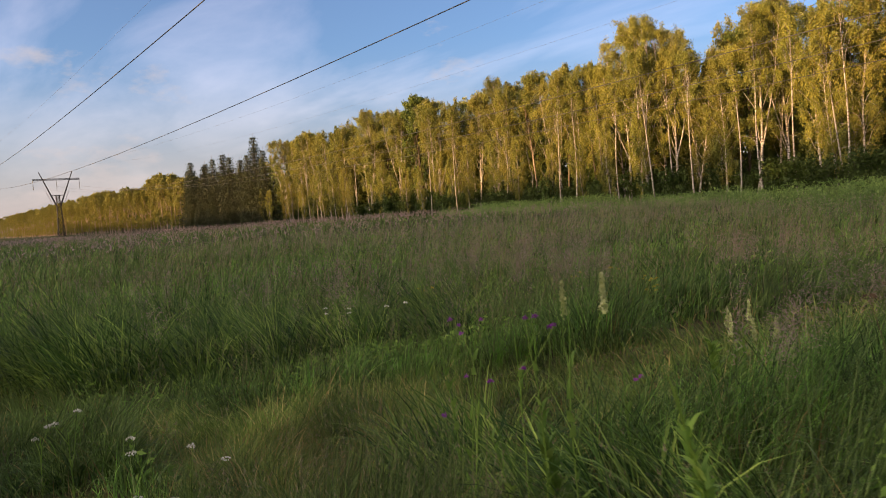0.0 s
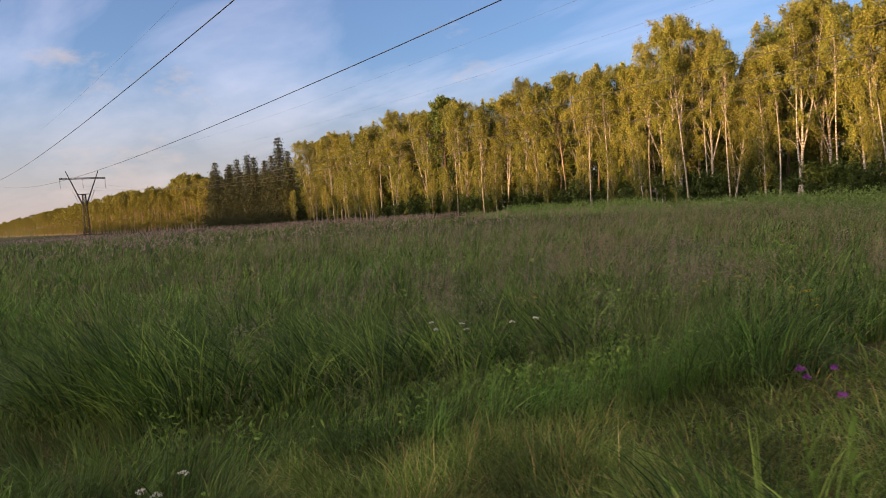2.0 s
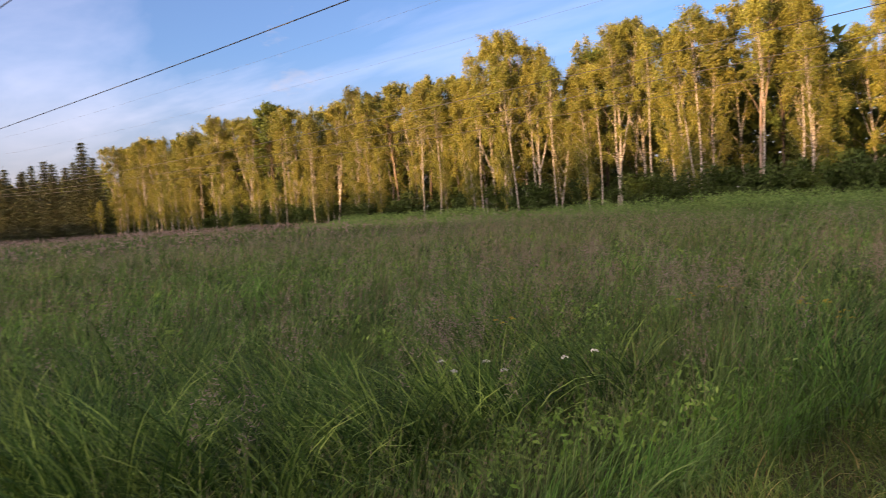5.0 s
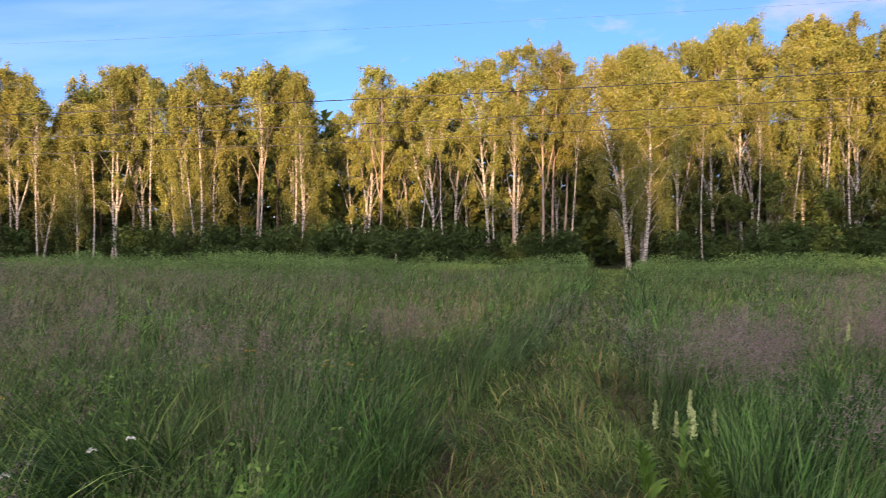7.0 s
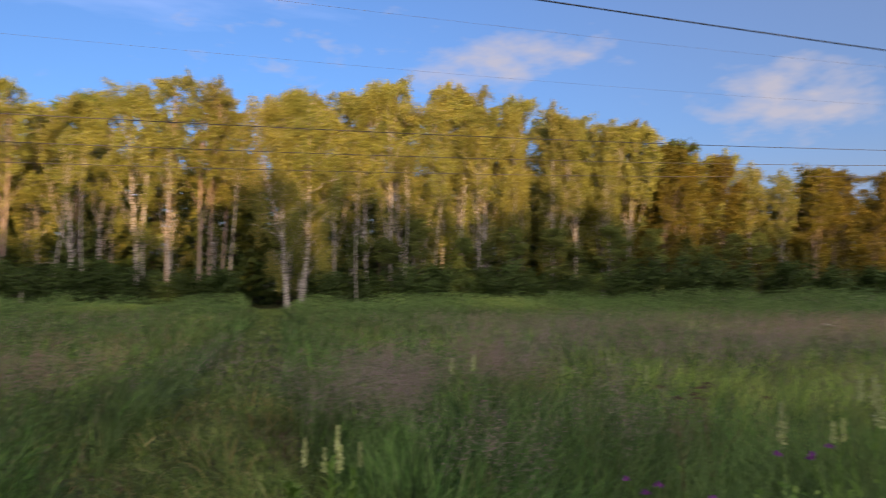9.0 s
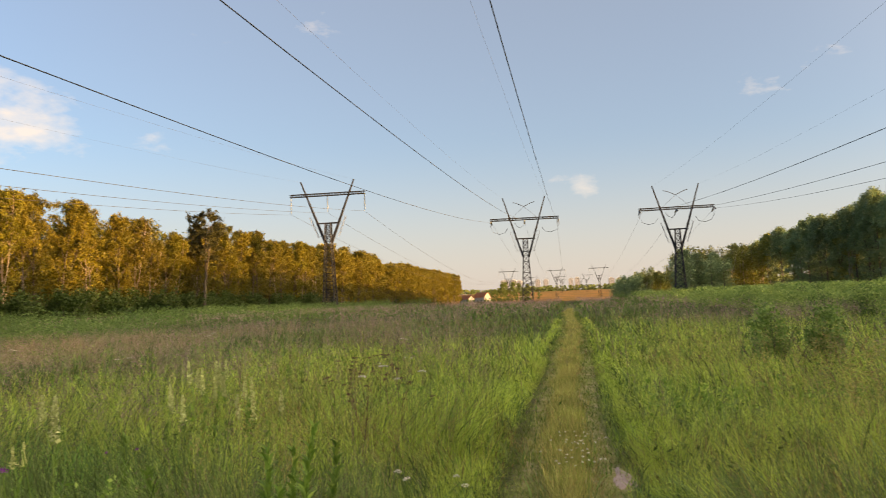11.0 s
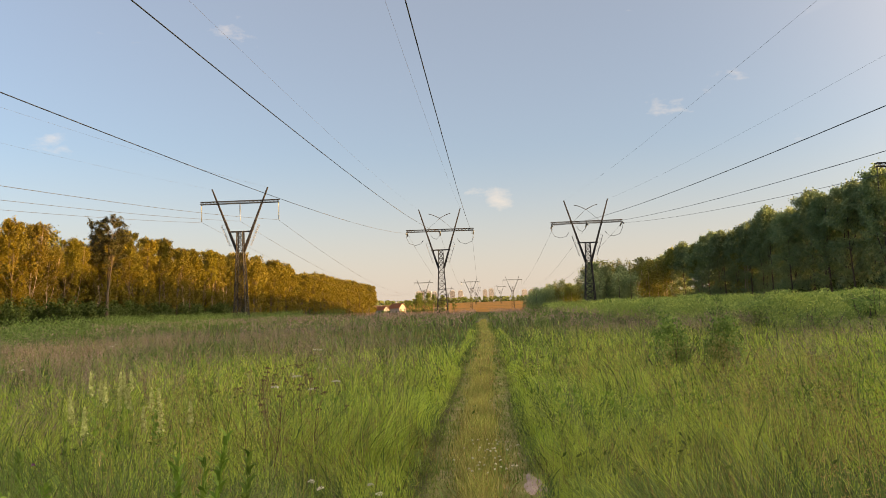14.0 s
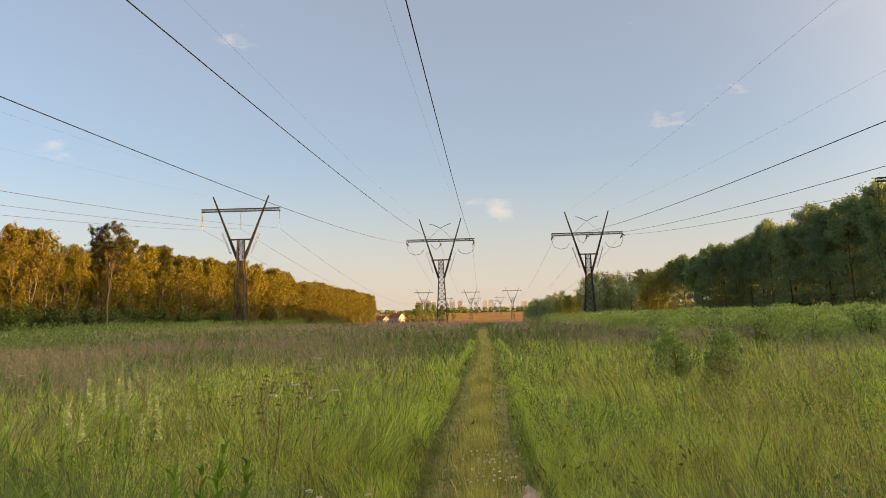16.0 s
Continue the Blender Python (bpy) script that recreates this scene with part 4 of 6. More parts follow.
def round_bush(rng, n_leaf, leaf):
    """A rounded bush: stems from one foot, leaves thick over a lumpy dome."""
    lines, C = [], []
    for k in range(18):
        d = rng.normal(size=3); d[2] = abs(d[2]) + 0.5; d /= np.linalg.norm(d)
        pts = bent((0, 0, -0.05), d, 0.95 * (0.55 + 0.45 * d[2]), 5, rng, 0.35, 0.12)
        lines.append((pts, np.array([0.012, 0.01, 0.008, 0.006, 0.005, 0.003]), 4))
    d = rng.normal(size=(26, 3)); d /= np.linalg.norm(d, axis=1)[:, None]
    lobes = d * [[0.26, 0.26, 0.36]] * rng.uniform(0.75, 1.1, (26, 1)) + [0, 0, 0.68]
    c = lobes[rng.randint(0, 26, n_leaf)] + rng.normal(size=(n_leaf, 3)) * 0.075
    c[:, 2] = np.maximum(c[:, 2], 0.05)
    V, F = tubes(lines)
    return mesh_np("woody_base", V, [F], M_DARK_BARK), leaf_mesh("crown", c, leaf, M_BUSH, rng, 0.0, 0.7)


for k in range(2):
    kind(f"bush_near{k}", "round_bush", round_bush(R_(120 + k), 1700, 0.055), "small round green bush standing in the tall grass", "bush", "round bushes", ("woody_base", "crown"))

# edge trees facing the clearing: kind, x, y, height factor
EDGE = [
    ("birch1", -47.0, 65.2, 0.98), ("slim0", -44.7, 65.0, 0.92), ("slim1", -43.0, 66.5, 0.98), ("slim2", -41.0, 64.4, 0.9),
    ("birch0", -38.3, 65.2, 1.02), ("birch3", -36.2, 66.8, 1.0), ("slim1", -32.2, 64.8, 1.08), ("slim0", -30.4, 64.2, 0.95),
    ("slim2", -28.7, 65.4, 1.05), ("aspen1", -24.7, 64.7, 0.95), ("slim0", -20.8, 65.6, 1.1), ("slim2", -19.7, 66.5, 1.06),
    ("birch2", -15.3, 69.0, 0.9), ("aspen1", -13.5, 65.5, 0.93), ("birch1", -9.0, 67.0, 0.95), ("birch3", -7.0, 68.0, 0.98),
    ("birch2", -4.0, 64.6, 1.03), ("aspen0", -1.7, 64.7, 1.02), ("aspen1", 0.7, 65.6, 1.03), ("aspen0", 1.9, 67.5, 1.0),
    ("aspen0", 2.7, 68.2, 0.97),
]
EDGE_E = [
    ("slim1", 8.1, 64.7, 1.16), ("birch1", 9.2, 64.6, 0.99), ("slim2", 9.7, 65.0, 1.15), ("slim0", 11.5, 66.0, 1.2),
    ("birch3", 12.9, 66.5, 1.03), ("birch0", 16.2, 66.6, 1.1), ("birch2", 18.2, 66.0, 1.12), ("birch1", 19.6, 67.5, 1.16),
    ("slim1", 20.7, 65.5, 1.2), ("birch3", 23.8, 67.0, 1.16), ("slim0", 25.5, 66.2, 1.22), ("birch0", 28.0, 67.6, 1.15),
    ("slim2", 30.6, 66.0, 1.2), ("birch2", 33.0, 67.0, 1.12), ("slim1", 36.0, 65.8, 1.16), ("birch1", 39.0, 66.8, 1.05),
    ("slim0", 42.2, 66.0, 1.1), ("birch3", 45.5, 66.5, 1.05),
    ("mid_birch0", 27.0, 64.8, 1.0), ("mid_birch1", 34.5, 64.6, 1.02), ("mid_birch2", 40.8, 64.8, 1.0), ("mid_birch0", 44.0, 65.0, 1.0),
]
EDGE_W = [
    ("birch2", -50.4, 64.5, 1.08), ("birch1", -54.1, 66.0, 1.05), ("slim0", -52.2, 65.4, 1.1), ("slim2", -57.3, 65.5, 1.0),
    ("aspen0", -59.4, 67.0, 0.85), ("slim1", -61.4, 66.0, 0.95), ("birch3", -65.2, 66.5, 0.85), ("aspen1", -70.4, 67.5, 0.82),
    ("slim2", -73.0, 65.5, 0.95), ("birch0", -76.8, 66.0, 0.99), ("birch2", -82.0, 67.0, 0.92), ("slim1", -85.5, 66.0, 0.95),
    ("birch1", -89.5, 66.0, 0.92), ("broad0", -96.5, 67.5, 1.05), ("birch3", -100.5, 66.0, 0.95), ("birch0", -108.0, 65.2, 1.0),
    ("birch2", -112.0, 66.5, 0.98), ("slim0", -118.5, 66.0, 1.05), ("slim2", -122.0, 66.5, 1.05), ("slim1", -125.5, 66.0, 1.08),
    ("birch1", -130.5, 66.5, 0.95), ("birch2", -134.5, 66.0, 0.96), ("slim0", -139.0, 66.5, 1.1), ("birch3", -144.0, 66.0, 0.95),
]
for key, x, y, s in EDGE + EDGE_E + EDGE_W:
    plant(key, x, y, s * np.interp(x, [-50, -40, 3, 8], [1.05, 1.02, 1.03, 1.1]), RNG.choice((0, 180)) + RNG.uniform(-30, 30), wide=min(s, 1.08))


# thin poles between them
def poles():
    q = np.random.RandomState(19)
    for x in np.arange(-112, 46, 3.1):
        px = x + q.uniform(-1.4, 1.4)
        if 3.0 < px < 8.6 or -18 < px < -12.5 or (px < -55 and q.rand() < 0.6):
            continue
        plant(f"pole{q.randint(3)}", px, q.uniform(62.6, 65.0), q.uniform(0.8, 1.06), q.uniform(0, 360))


poles()
# young leafy birches closing the foot of the edge
for x in np.arange(-152, -48, 4.6):
    plant(f"slim{RNG.randint(3)}", x + RNG.uniform(-1.5, 1.5), 63.5 + RNG.uniform(-0.8, 0.8), RNG.uniform(0.45, 0.72))


def in_gap(x, y):
    return abs(x - (6.4 + (y - 65) * 0.06)) < 1.7


# a second row right behind the edge
for x in np.arange(-150, 62, 3.3):
    px, py = x + RNG.uniform(-1.2, 1.2), 69.5 + RNG.uniform(-1.3, 1.3)
    if in_gap(px, py) or -18.5 < px < -12 or 3.2 < px < 5.2:
        continue
    key = ("mid_birch0", "mid_birch1", "mid_birch2", "broad0", "mid_birch0")[RNG.randint(5)]
    plant(key, px, py, RNG.uniform(0.96, 1.08) * np.interp(px, [-90, -60, -30, 5, 25, 60], [0.97, 0.97, 1.0, 1.04, 1.14, 1.02]))


def mass_wood(name, spots, mat, label, rng, n=420, size=0.75, gap=False):
    """A stretch of wood too deep or too far to tell its trees apart: trunks and leaf clumps, joined."""
    C, lines = [], []
    for x, y, h in spots:
        z0 = ground_at(x, y)
        lobes = np.stack([rng.normal(size=12) * 1.25, rng.normal(size=12) * 1.25, z0 + h * (0.16 + 0.80 * (np.arange(12) + rng.rand(12)) / 12.5)], 1)
        wide = np.interp((lobes[:, 2] - z0) / h, [0, 0.5, 0.8, 1.0], [1.25, 1.2, 0.85, 0.35])
        k = rng.randint(0, 12, n)
        c = lobes[k] * [1, 1, 1] + rng.normal(size=(n, 3)) * np.stack([wide[k] * 0.85, wide[k] * 0.85, np.full(n, 0.75)], 1)
        c[:, 2] = np.clip(c[:, 2], z0 + 0.3, z0 + h)
        C.append(c + [x, y, 0])
        lines.append((np.array([[x, y, z0 - 0.2], [x + rng.normal() * 0.3, y, z0 + h * 0.5], [x + rng.normal() * 0.4, y, z0 + h * 0.92]]), np.array([0.15, 0.10, 0.03]), 4))
    c = np.concatenate(C)
    m = len(c)
    a = rng.normal(size=(m, 3)); a /= np.linalg.norm(a, axis=1)[:, None]
    b = np.cross(a, rng.normal(size=(m, 3))); b /= np.linalg.norm(b, axis=1)[:, None]
    L = size * rng.uniform(0.6, 1.4, (m, 1))
    V = np.stack([c - a * L * 0.5 - b * L * 0.3, c - a * L * 0.4 + b * L * 0.35, c + a * L * 0.6], 1).reshape(-1, 3)
    T = np.arange(m * 3).reshape(m, 3)
    tv, tq = tubes(lines)
    bark = M_ASPEN_BARK if mat is M_BIRCH_LEAF else M_DARK_BARK
    me = mesh_np(name, np.concatenate([V, tv]), [T, tq + len(V)], [mat, bark], mat_index=np.concatenate([np.zeros(m), np.ones(len(tq))]))
    tagged(new(name, me), label, "forest", kind="stuff")


def row(x0, x1, step, ys, h0, h1, jit=1.6):
    return [(x + RNG.uniform(-jit, jit), y + RNG.uniform(-jit, jit), RNG.uniform(h0, h1)) for x in np.arange(x0, x1, step) for y in ys]


inner = [q for q in row(-150, 64, 3.6, (75, 80, 86, 93), 13.5, 16.5) if not 3.4 < q[0] < 4.8 and not (q[1] < 78 and in_gap(q[0], q[1]))]
mass_wood("inner_wood", inner, M_BROAD_LEAF, "shaded depth of the wood behind the edge trees", R_(61), 300, 1.0)
# Dark leaf fill put in for the wood's inner shade, hiding bright gaps.
def shade_fill(x0, x1, y0, y1, n, rng):
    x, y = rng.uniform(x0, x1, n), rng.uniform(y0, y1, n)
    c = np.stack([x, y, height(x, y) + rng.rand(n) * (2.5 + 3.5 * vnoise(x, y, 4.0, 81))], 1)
    tagged(new("dense_understory", leaf_mesh("dense_understory", c, 0.7, M_UNDER, rng, 0.0, 0.7, True)), "dark leaf fill added to keep the wood's foot in shade", "undergrowth", kind="stuff")


shade_fill(-215, 180, 71, 75, 26000, R_(68))
# Dark leaves close the path's end in place of the wood's shade.
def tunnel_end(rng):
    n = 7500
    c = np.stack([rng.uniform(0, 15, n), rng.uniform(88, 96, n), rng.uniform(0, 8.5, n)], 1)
    tagged(new("dense_understory", leaf_mesh("dense_understory", c, 0.6, M_UNDER, rng, 0.0, 0.7, True)), "dark leaf fill standing in for shade where the footpath enters", "undergrowth", kind="stuff")


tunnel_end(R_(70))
# added where sun would show through beneath the shaded wood
shade_fill(85, 335, -76, -71, 15000, R_(169))
# out of view: stops sun slipping under the hidden wood's crowns
shade_fill(-300, 85, -78, -72, 26000, R_(170))
shade_fill(180, 432, 68, 73, 9000, R_(69))
for k, (x, s) in enumerate([(-152, 0.9), (-157, 1.0), (-161.5, 0.9), (-169, 0.93), (-173.5, 0.98), (-179, 1.0), (-186, 0.95), (-192, 1.05), (-195.5, 1.0), (-201, 0.98), (-206, 0.96)]):
    plant(f"spruce{k % 2}", x, 65.0 + RNG.uniform(-1, 2), s * RNG.uniform(0.85, 1.15), wide=s * 1.55)
def far_trees(key, xs, ys, low, high, label):
    """Trees too far off to be picked apart, joined: whole copies of three of a kind, each turned and scaled."""
    src = []
    for k in range(3):
        for me in KINDS[f"{key}{k}"][1]:
            v = np.zeros(len(me.vertices) * 3, np.float32); me.vertices.foreach_get("co", v)
            f = np.zeros(len(me.loops), np.int32); me.loops.foreach_get("vertex_index", f)
            src.append((v.reshape(-1, 3), f.reshape(len(me.polygons), -1), me.materials[0]))
    V, Q, T, n = [], [], [], 0
    for x in xs:
        for y in ys:
            px, py, s, a, k = x + RNG.uniform(-1.8, 1.8), y + RNG.uniform(-1.8, 1.8), RNG.uniform(low, high), RNG.uniform(0, 6.28), RNG.randint(3)
            ca, sa, w = math.cos(a), math.sin(a), RNG.uniform(0.9, 1.2)
            for v, f, _ in src[2 * k:2 * k + 2]:
                V.append(np.stack([px + s * w * (v[:, 0] * ca - v[:, 1] * sa), py + s * w * (v[:, 0] * sa + v[:, 1] * ca), ground_at(px, py) + s * v[:, 2]], 1))
                (Q if f.shape[1] == 4 else T).append(f + n)
                n += len(v)
    Q, T = np.concatenate(Q), np.concatenate(T)
    me = mesh_np("far_wood_edge", np.concatenate(V), [Q, T], [src[0][2], src[1][2]], mat_index=np.concatenate([np.zeros(len(Q)), np.ones(len(T))]))
    tagged(new("far_wood_edge", me), label, "forest", kind="stuff")


far_trees("far_birch", np.concatenate([np.arange(-212, -640, -4.2), np.arange(-640, -1150, -9.0)]), (65, 70), 0.74, 0.98, "golden birches running far along the clearing's edge")
mass_wood("inner_wood", row(-640, -150, 4.5, (75, 80), 13, 16.5), M_BROAD_LEAF, "shaded depth of the wood behind the edge trees", R_(63), 260, 1.0)
for x in np.arange(49, 182, 3.9):
    px = x + RNG.uniform(-1.4, 1.4)
    low = 0.82 if 99 < px < 118 else 1.0
    key = f"tawny{RNG.randint(3)}"
    plant(f"mid_birch{RNG.randint(3)}" if RNG.rand() < np.interp(px, [49, 100], [0.25, 0.0]) else key, px, 66.5 + RNG.uniform(-1.8, 1.8), RNG.uniform(0.88, 1.03) * low)
far_trees("far_tawny", np.arange(182, 432, 3.5), (65.5, 70), 0.76, 1.06, "birches running far along the edge, sunset amber in leaf colour")
mass_wood("birch_wood", row(40, 184, 3.3, (70, 73.5), 14.0, 17.5), M_SUN_TINT_LEAF, "birch wood running far along the clearing, amber sunlight coloured in", R_(164), 2000, 0.36)
mass_wood("inner_wood", row(62, 432, 4.2, (76, 82), 13.5, 17), M_BROAD_LEAF, "shaded depth of the wood behind the edge trees", R_(65), 260, 1.0)
plant("pole1", -15.8, 70.0, 1.02, 30, wide=1.5)
plant("mid_birch2", -13.0, 71.5, 0.86, 80)
plant("mid_birch0", -17.5, 72.0, 0.84, 10)
plant("weeping0", 7.9, 63.3, 1.06, 200)
plant("weeping1", 9.0, 63.0, 1.08, 20)
plant("oak", 116, 63.0, 1.03, 60, wide=1.0)

# the wood on the shaded side
mass_wood("shaded_wood", [(x, y, h + np.interp(x, [80, 115, 165], [4.5, 3.5, 0])) for x, y, h in row(70, 245, 4.4, (-75.5,), 19.5, 22.0)], M_COOL_LEAF, "dark shaded wood on the far side of the clearing", R_(168), 1700, 0.42)
for x in np.arange(90, 326, 4.4):
    # more golden birches towards the far end, in place of sun on its tops
    key = f"far_birch{RNG.randint(3)}" if RNG.rand() < np.interp(x, [150, 320], [0.03, 0.3]) else f"cool{RNG.randint(3)}"
    plant(key, x + RNG.uniform(-1.5, 1.5), -71 + RNG.uniform(-2, 2), RNG.uniform(0.95, 1.1) * np.interp(x, [90, 150, 240, 330], [1.24, 1.24, 1.16, 1.0]), wide=1.25)
mass_wood("shaded_wood", row(60, 245, 4.5, (-76, -82, -88), 20, 24), M_COOL_LEAF, "dark shaded wood on the far side of the clearing", R_(66), 560, 0.62)
# stretch out of view, added to cast shade; heights shaped to set the shadow line
mass_wood("shaded_wood", [(x, y, h + np.interp(x, [-88, -72, -32, -18, 60], [0, 2.5, 3.0, 7.0, 4.5])) for x, y, h in row(-460, 60, 5.0, (-73, -80, -87, -95), 17, 20.5)], M_COOL_LEAF, "dark shaded wood on the far side of the clearing", R_(67), 300, 1.4)
# golden leaf colour stands in for sunlight on the clump's tops
mass_wood("small_wood", row(268, 300, 5.0, (-42, -48, -54, -60, -66), 15.5, 19.0), M_BIRCH_LEAF, "clump of trees beyond the shrubs, golden leaves for sunlit tops", R_(171), 900, 0.5)
mass_wood("small_wood", row(240, 262, 4.5, (-38, -44, -50), 10.5, 14.5) + row(300, 376, 5.0, (-24, -29), 7.5, 11.0), M_COOL_LEAF, "dark green clump of lower trees beyond the shrubs", R_(172), 900, 0.5)
mass_wood("small_wood", row(310, 372, 6.0, (-33, -38, -43), 10.0, 13.5), M_BIRCH_LEAF, "clump of trees beyond the shrubs, golden leaves for sunlit tops", R_(173), 800, 0.5)
for x, y, s in ((244, -36, 0.75), (248, -42, 0.82), (250, -48, 0.8), (258, -54, 1.0), (262, -40, 0.95)):
    plant(f"cool{RNG.randint(3)}" if RNG.rand() < 0.6 else f"mid_birch{RNG.randint(3)}", x, y, s, wide=s * 1.1)
for x, y, s in ((318, -26, 0.5), (330, -30, 0.55), (300, -30, 0.5), (310, -36, 0.62)):
    plant(f"far_broad{RNG.randint(3)}" if RNG.rand() < 0.5 else "mid_birch1", x, y, s, wide=s * 1.3)
for x in np.arange(13, 62, 3.4):
    plant(f"far_broad{RNG.randint(3)}", x + RNG.uniform(-1, 1), 63.4 + RNG.uniform(-0.8, 0.8), RNG.uniform(0.32, 0.46), wide=RNG.uniform(0.42, 0.58))
for k in range(30):
    x = RNG.uniform(446, 540)
    y = RNG.uniform(np.interp(x, [446, 540], [40, 12]), np.interp(x, [446, 540], [47, 36]))
    q = RNG.uniform(0.28, 0.5) if RNG.rand() < 0.75 else RNG.uniform(0.55, 0.8)
    plant(f"far_broad{RNG.randint(3)}", x, y, q, wide=q * 1.15, z=ground_at(x, y) - 0.4)
for y in np.arange(50, 70, 2.2):
    plant(f"under{RNG.randint(3)}", 456 + RNG.uniform(-2, 2), y, RNG.uniform(0.45, 0.75))
for k in range(14):
    x = 440 + 5 * k
    plant(f"under{RNG.randint(3)}", x + RNG.uniform(-1.5, 1.5), np.interp(x, [440, 510], [47, 25]) + RNG.uniform(-2, 2), RNG.uniform(0.6, 1.0))

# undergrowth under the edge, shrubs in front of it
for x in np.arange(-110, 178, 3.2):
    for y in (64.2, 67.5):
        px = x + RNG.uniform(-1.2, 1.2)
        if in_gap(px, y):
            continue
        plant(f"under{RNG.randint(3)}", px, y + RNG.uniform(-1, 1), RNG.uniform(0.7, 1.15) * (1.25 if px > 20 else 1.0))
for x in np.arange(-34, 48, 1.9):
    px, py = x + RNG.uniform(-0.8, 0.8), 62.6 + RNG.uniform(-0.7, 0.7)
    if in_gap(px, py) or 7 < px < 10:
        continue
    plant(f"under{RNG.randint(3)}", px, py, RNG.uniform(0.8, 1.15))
for x in np.arange(-110, 44, 4.2):
    for y in (59.0, 61.2):
        px = x + RNG.uniform(-1, 1)
        if in_gap(px, y) or (px < -60 and RNG.rand() < 0.6):
            continue
        plant(f"shrub{RNG.randint(3)}", px, y + RNG.uniform(-1.2, 1.2), RNG.uniform(0.55, 0.85))
def shrubs(n, x0, x1, y0, y1, s0, s1):
    for k in range(n):
        plant(f"shrub{RNG.randint(3)}", RNG.uniform(x0, x1), RNG.uniform(y0, y1), RNG.uniform(s0, s1))


def scrub_edge(x):
    """Where the meadow gives way to low willow scrub on the sunlit wood's side."""
    return np.interp(x, [-85, -55, -38, -24, -12, 0, 12, 34, 60], [60, 44, 41, 33, 22.5, 21.5, 20, 20, 22])


def thicket(name, x0, x1, y0, y1, n, low, high, rng, keep=None, leaf=0.2, mat=M_SHRUB, shell=0.6, label="light green willow scrub along the meadow's edge"):
    """Willow scrub too dense to tell its shrubs apart: leaves on upright wands, in mounds."""
    x, y = rng.uniform(x0, x1, n), rng.uniform(y0, y1, n)
    m = vnoise(x, y, 3.4, 61)
    d1, d2 = paths(x, y)
    k = (m > 0.30) & (d2 > 1.2) & (d1 > 3.0)
    if keep:
        k &= keep(x, y)
    x, y, m = x[k], y[k], m[k]
    top = low + (high - low) * np.clip((m - 0.3) / 0.5, 0, 1) ** 1.4 * (0.75 + 0.5 * vnoise(x, y, 0.8, 62))
    z = height(x, y) + top * rng.rand(len(x)) ** shell
    c = np.stack([x, y, z], 1)
    tagged(new(name, leaf_mesh(name, c, leaf, mat, rng, -0.5, 0.5, True)), label, "scrub", kind="stuff")


thicket("willow_scrub", -80, 36, 44, 62, 62000, 0.4, 1.3, R_(71), lambda x, y: y > scrub_edge(x), 0.15)
thicket("willow_scrub", -60, 36, 18, 44, 95000, 0.3, 1.2, R_(74), lambda x, y: y > scrub_edge(x) + 7 * (vnoise(x, y, 6, 63) - 0.5), 0.11)
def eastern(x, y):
    """Where the lightened willow scrub stands: beyond a ragged edge, away from the track."""
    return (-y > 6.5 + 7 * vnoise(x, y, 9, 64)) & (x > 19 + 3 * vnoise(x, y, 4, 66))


EAST_SCRUB = "willow scrub in mounds, leaf colour lightened to look better lit"
thicket("sallow_scrub", 18, 52, -36, -7, 300000, 0.45, 1.55, R_(72), eastern, 0.115, M_LIT_WILLOW, 0.22, EAST_SCRUB)
thicket("sallow_scrub", 52, 120, -64, -8, 150000, 0.5, 1.6, R_(75), eastern, 0.24, M_LIT_WILLOW, 0.22, EAST_SCRUB)
thicket("willow_scrub", 34, 170, 14, 63, 110000, 0.6, 1.75, R_(73), lambda x, y: y > 15 + 26 * vnoise(x, y, 16, 65) + 0.05 * x)


shrubs(34, 26, 60, -34, -15, 0.8, 1.2)
shrubs(26, 45, 120, -50, -17, 0.85, 1.25)
shrubs(10, 20, 34, -24, -12.5, 0.6, 0.95)
shrubs(12, 55, 150, 38, 58, 0.8, 1.2)
shrubs(12, 25, 70, 44, 58, 0.8, 1.1)
for k in range(44):
    x = RNG.uniform(-42, 34)
    y = scrub_edge(x) + 1.5 + RNG.rand() ** 1.3 * (57 - scrub_edge(x))
    if not in_gap(x, y) and paths(x, y)[1] > 1.5:
        plant(f"shrub{RNG.randint(3)}", x, y, RNG.uniform(0.5, 0.85))
shrubs(18, 30, 75, -36, -13, 0.85, 1.3)
shrubs(34, 22, 44, -24, -10, 0.8, 1.25)
for x, y, s in ((44, 61, 1.35), (50, 60.5, 1.5), (56, 61.5, 1.4), (63, 60.5, 1.6), (70, 61.5, 1.3), (78, 61, 1.5), (88, 61.5, 1.3), (97, 61, 1.45), (108, 61.5, 1.3), (132, 61, 1.4), (150, 61, 1.3), (166, 61.5, 1.4)):
    plant(f"under{RNG.randint(3)}", x, y, s)
shrubs(6, 90, 165, 16, 38, 0.6, 0.9)
shrubs(20, 42, 105, 24, 58, 0.8, 1.3)
for x, y, s in ((40, -3.5, 0.7), (47, -5.2, 0.9), (52, -4.0, 0.8), (60, -5, 1.0), (36, -6.5, 0.8), (70, -4.4, 0.9), (80, -6, 1.1), (92, -7, 1.1), (21, -2.6, 0.5), (23.5, -3.0, 0.55), (108, -7, 1.2), (120, -8, 1.2)):
    plant(f"shrub{RNG.randint(3)}", x, y, s)
plant("bush_near0", 9.0, -3.15, 1.2, 20, wide=1.0)
plant("bush_near1", 9.0, -4.05, 1.16, 140, wide=1.02)


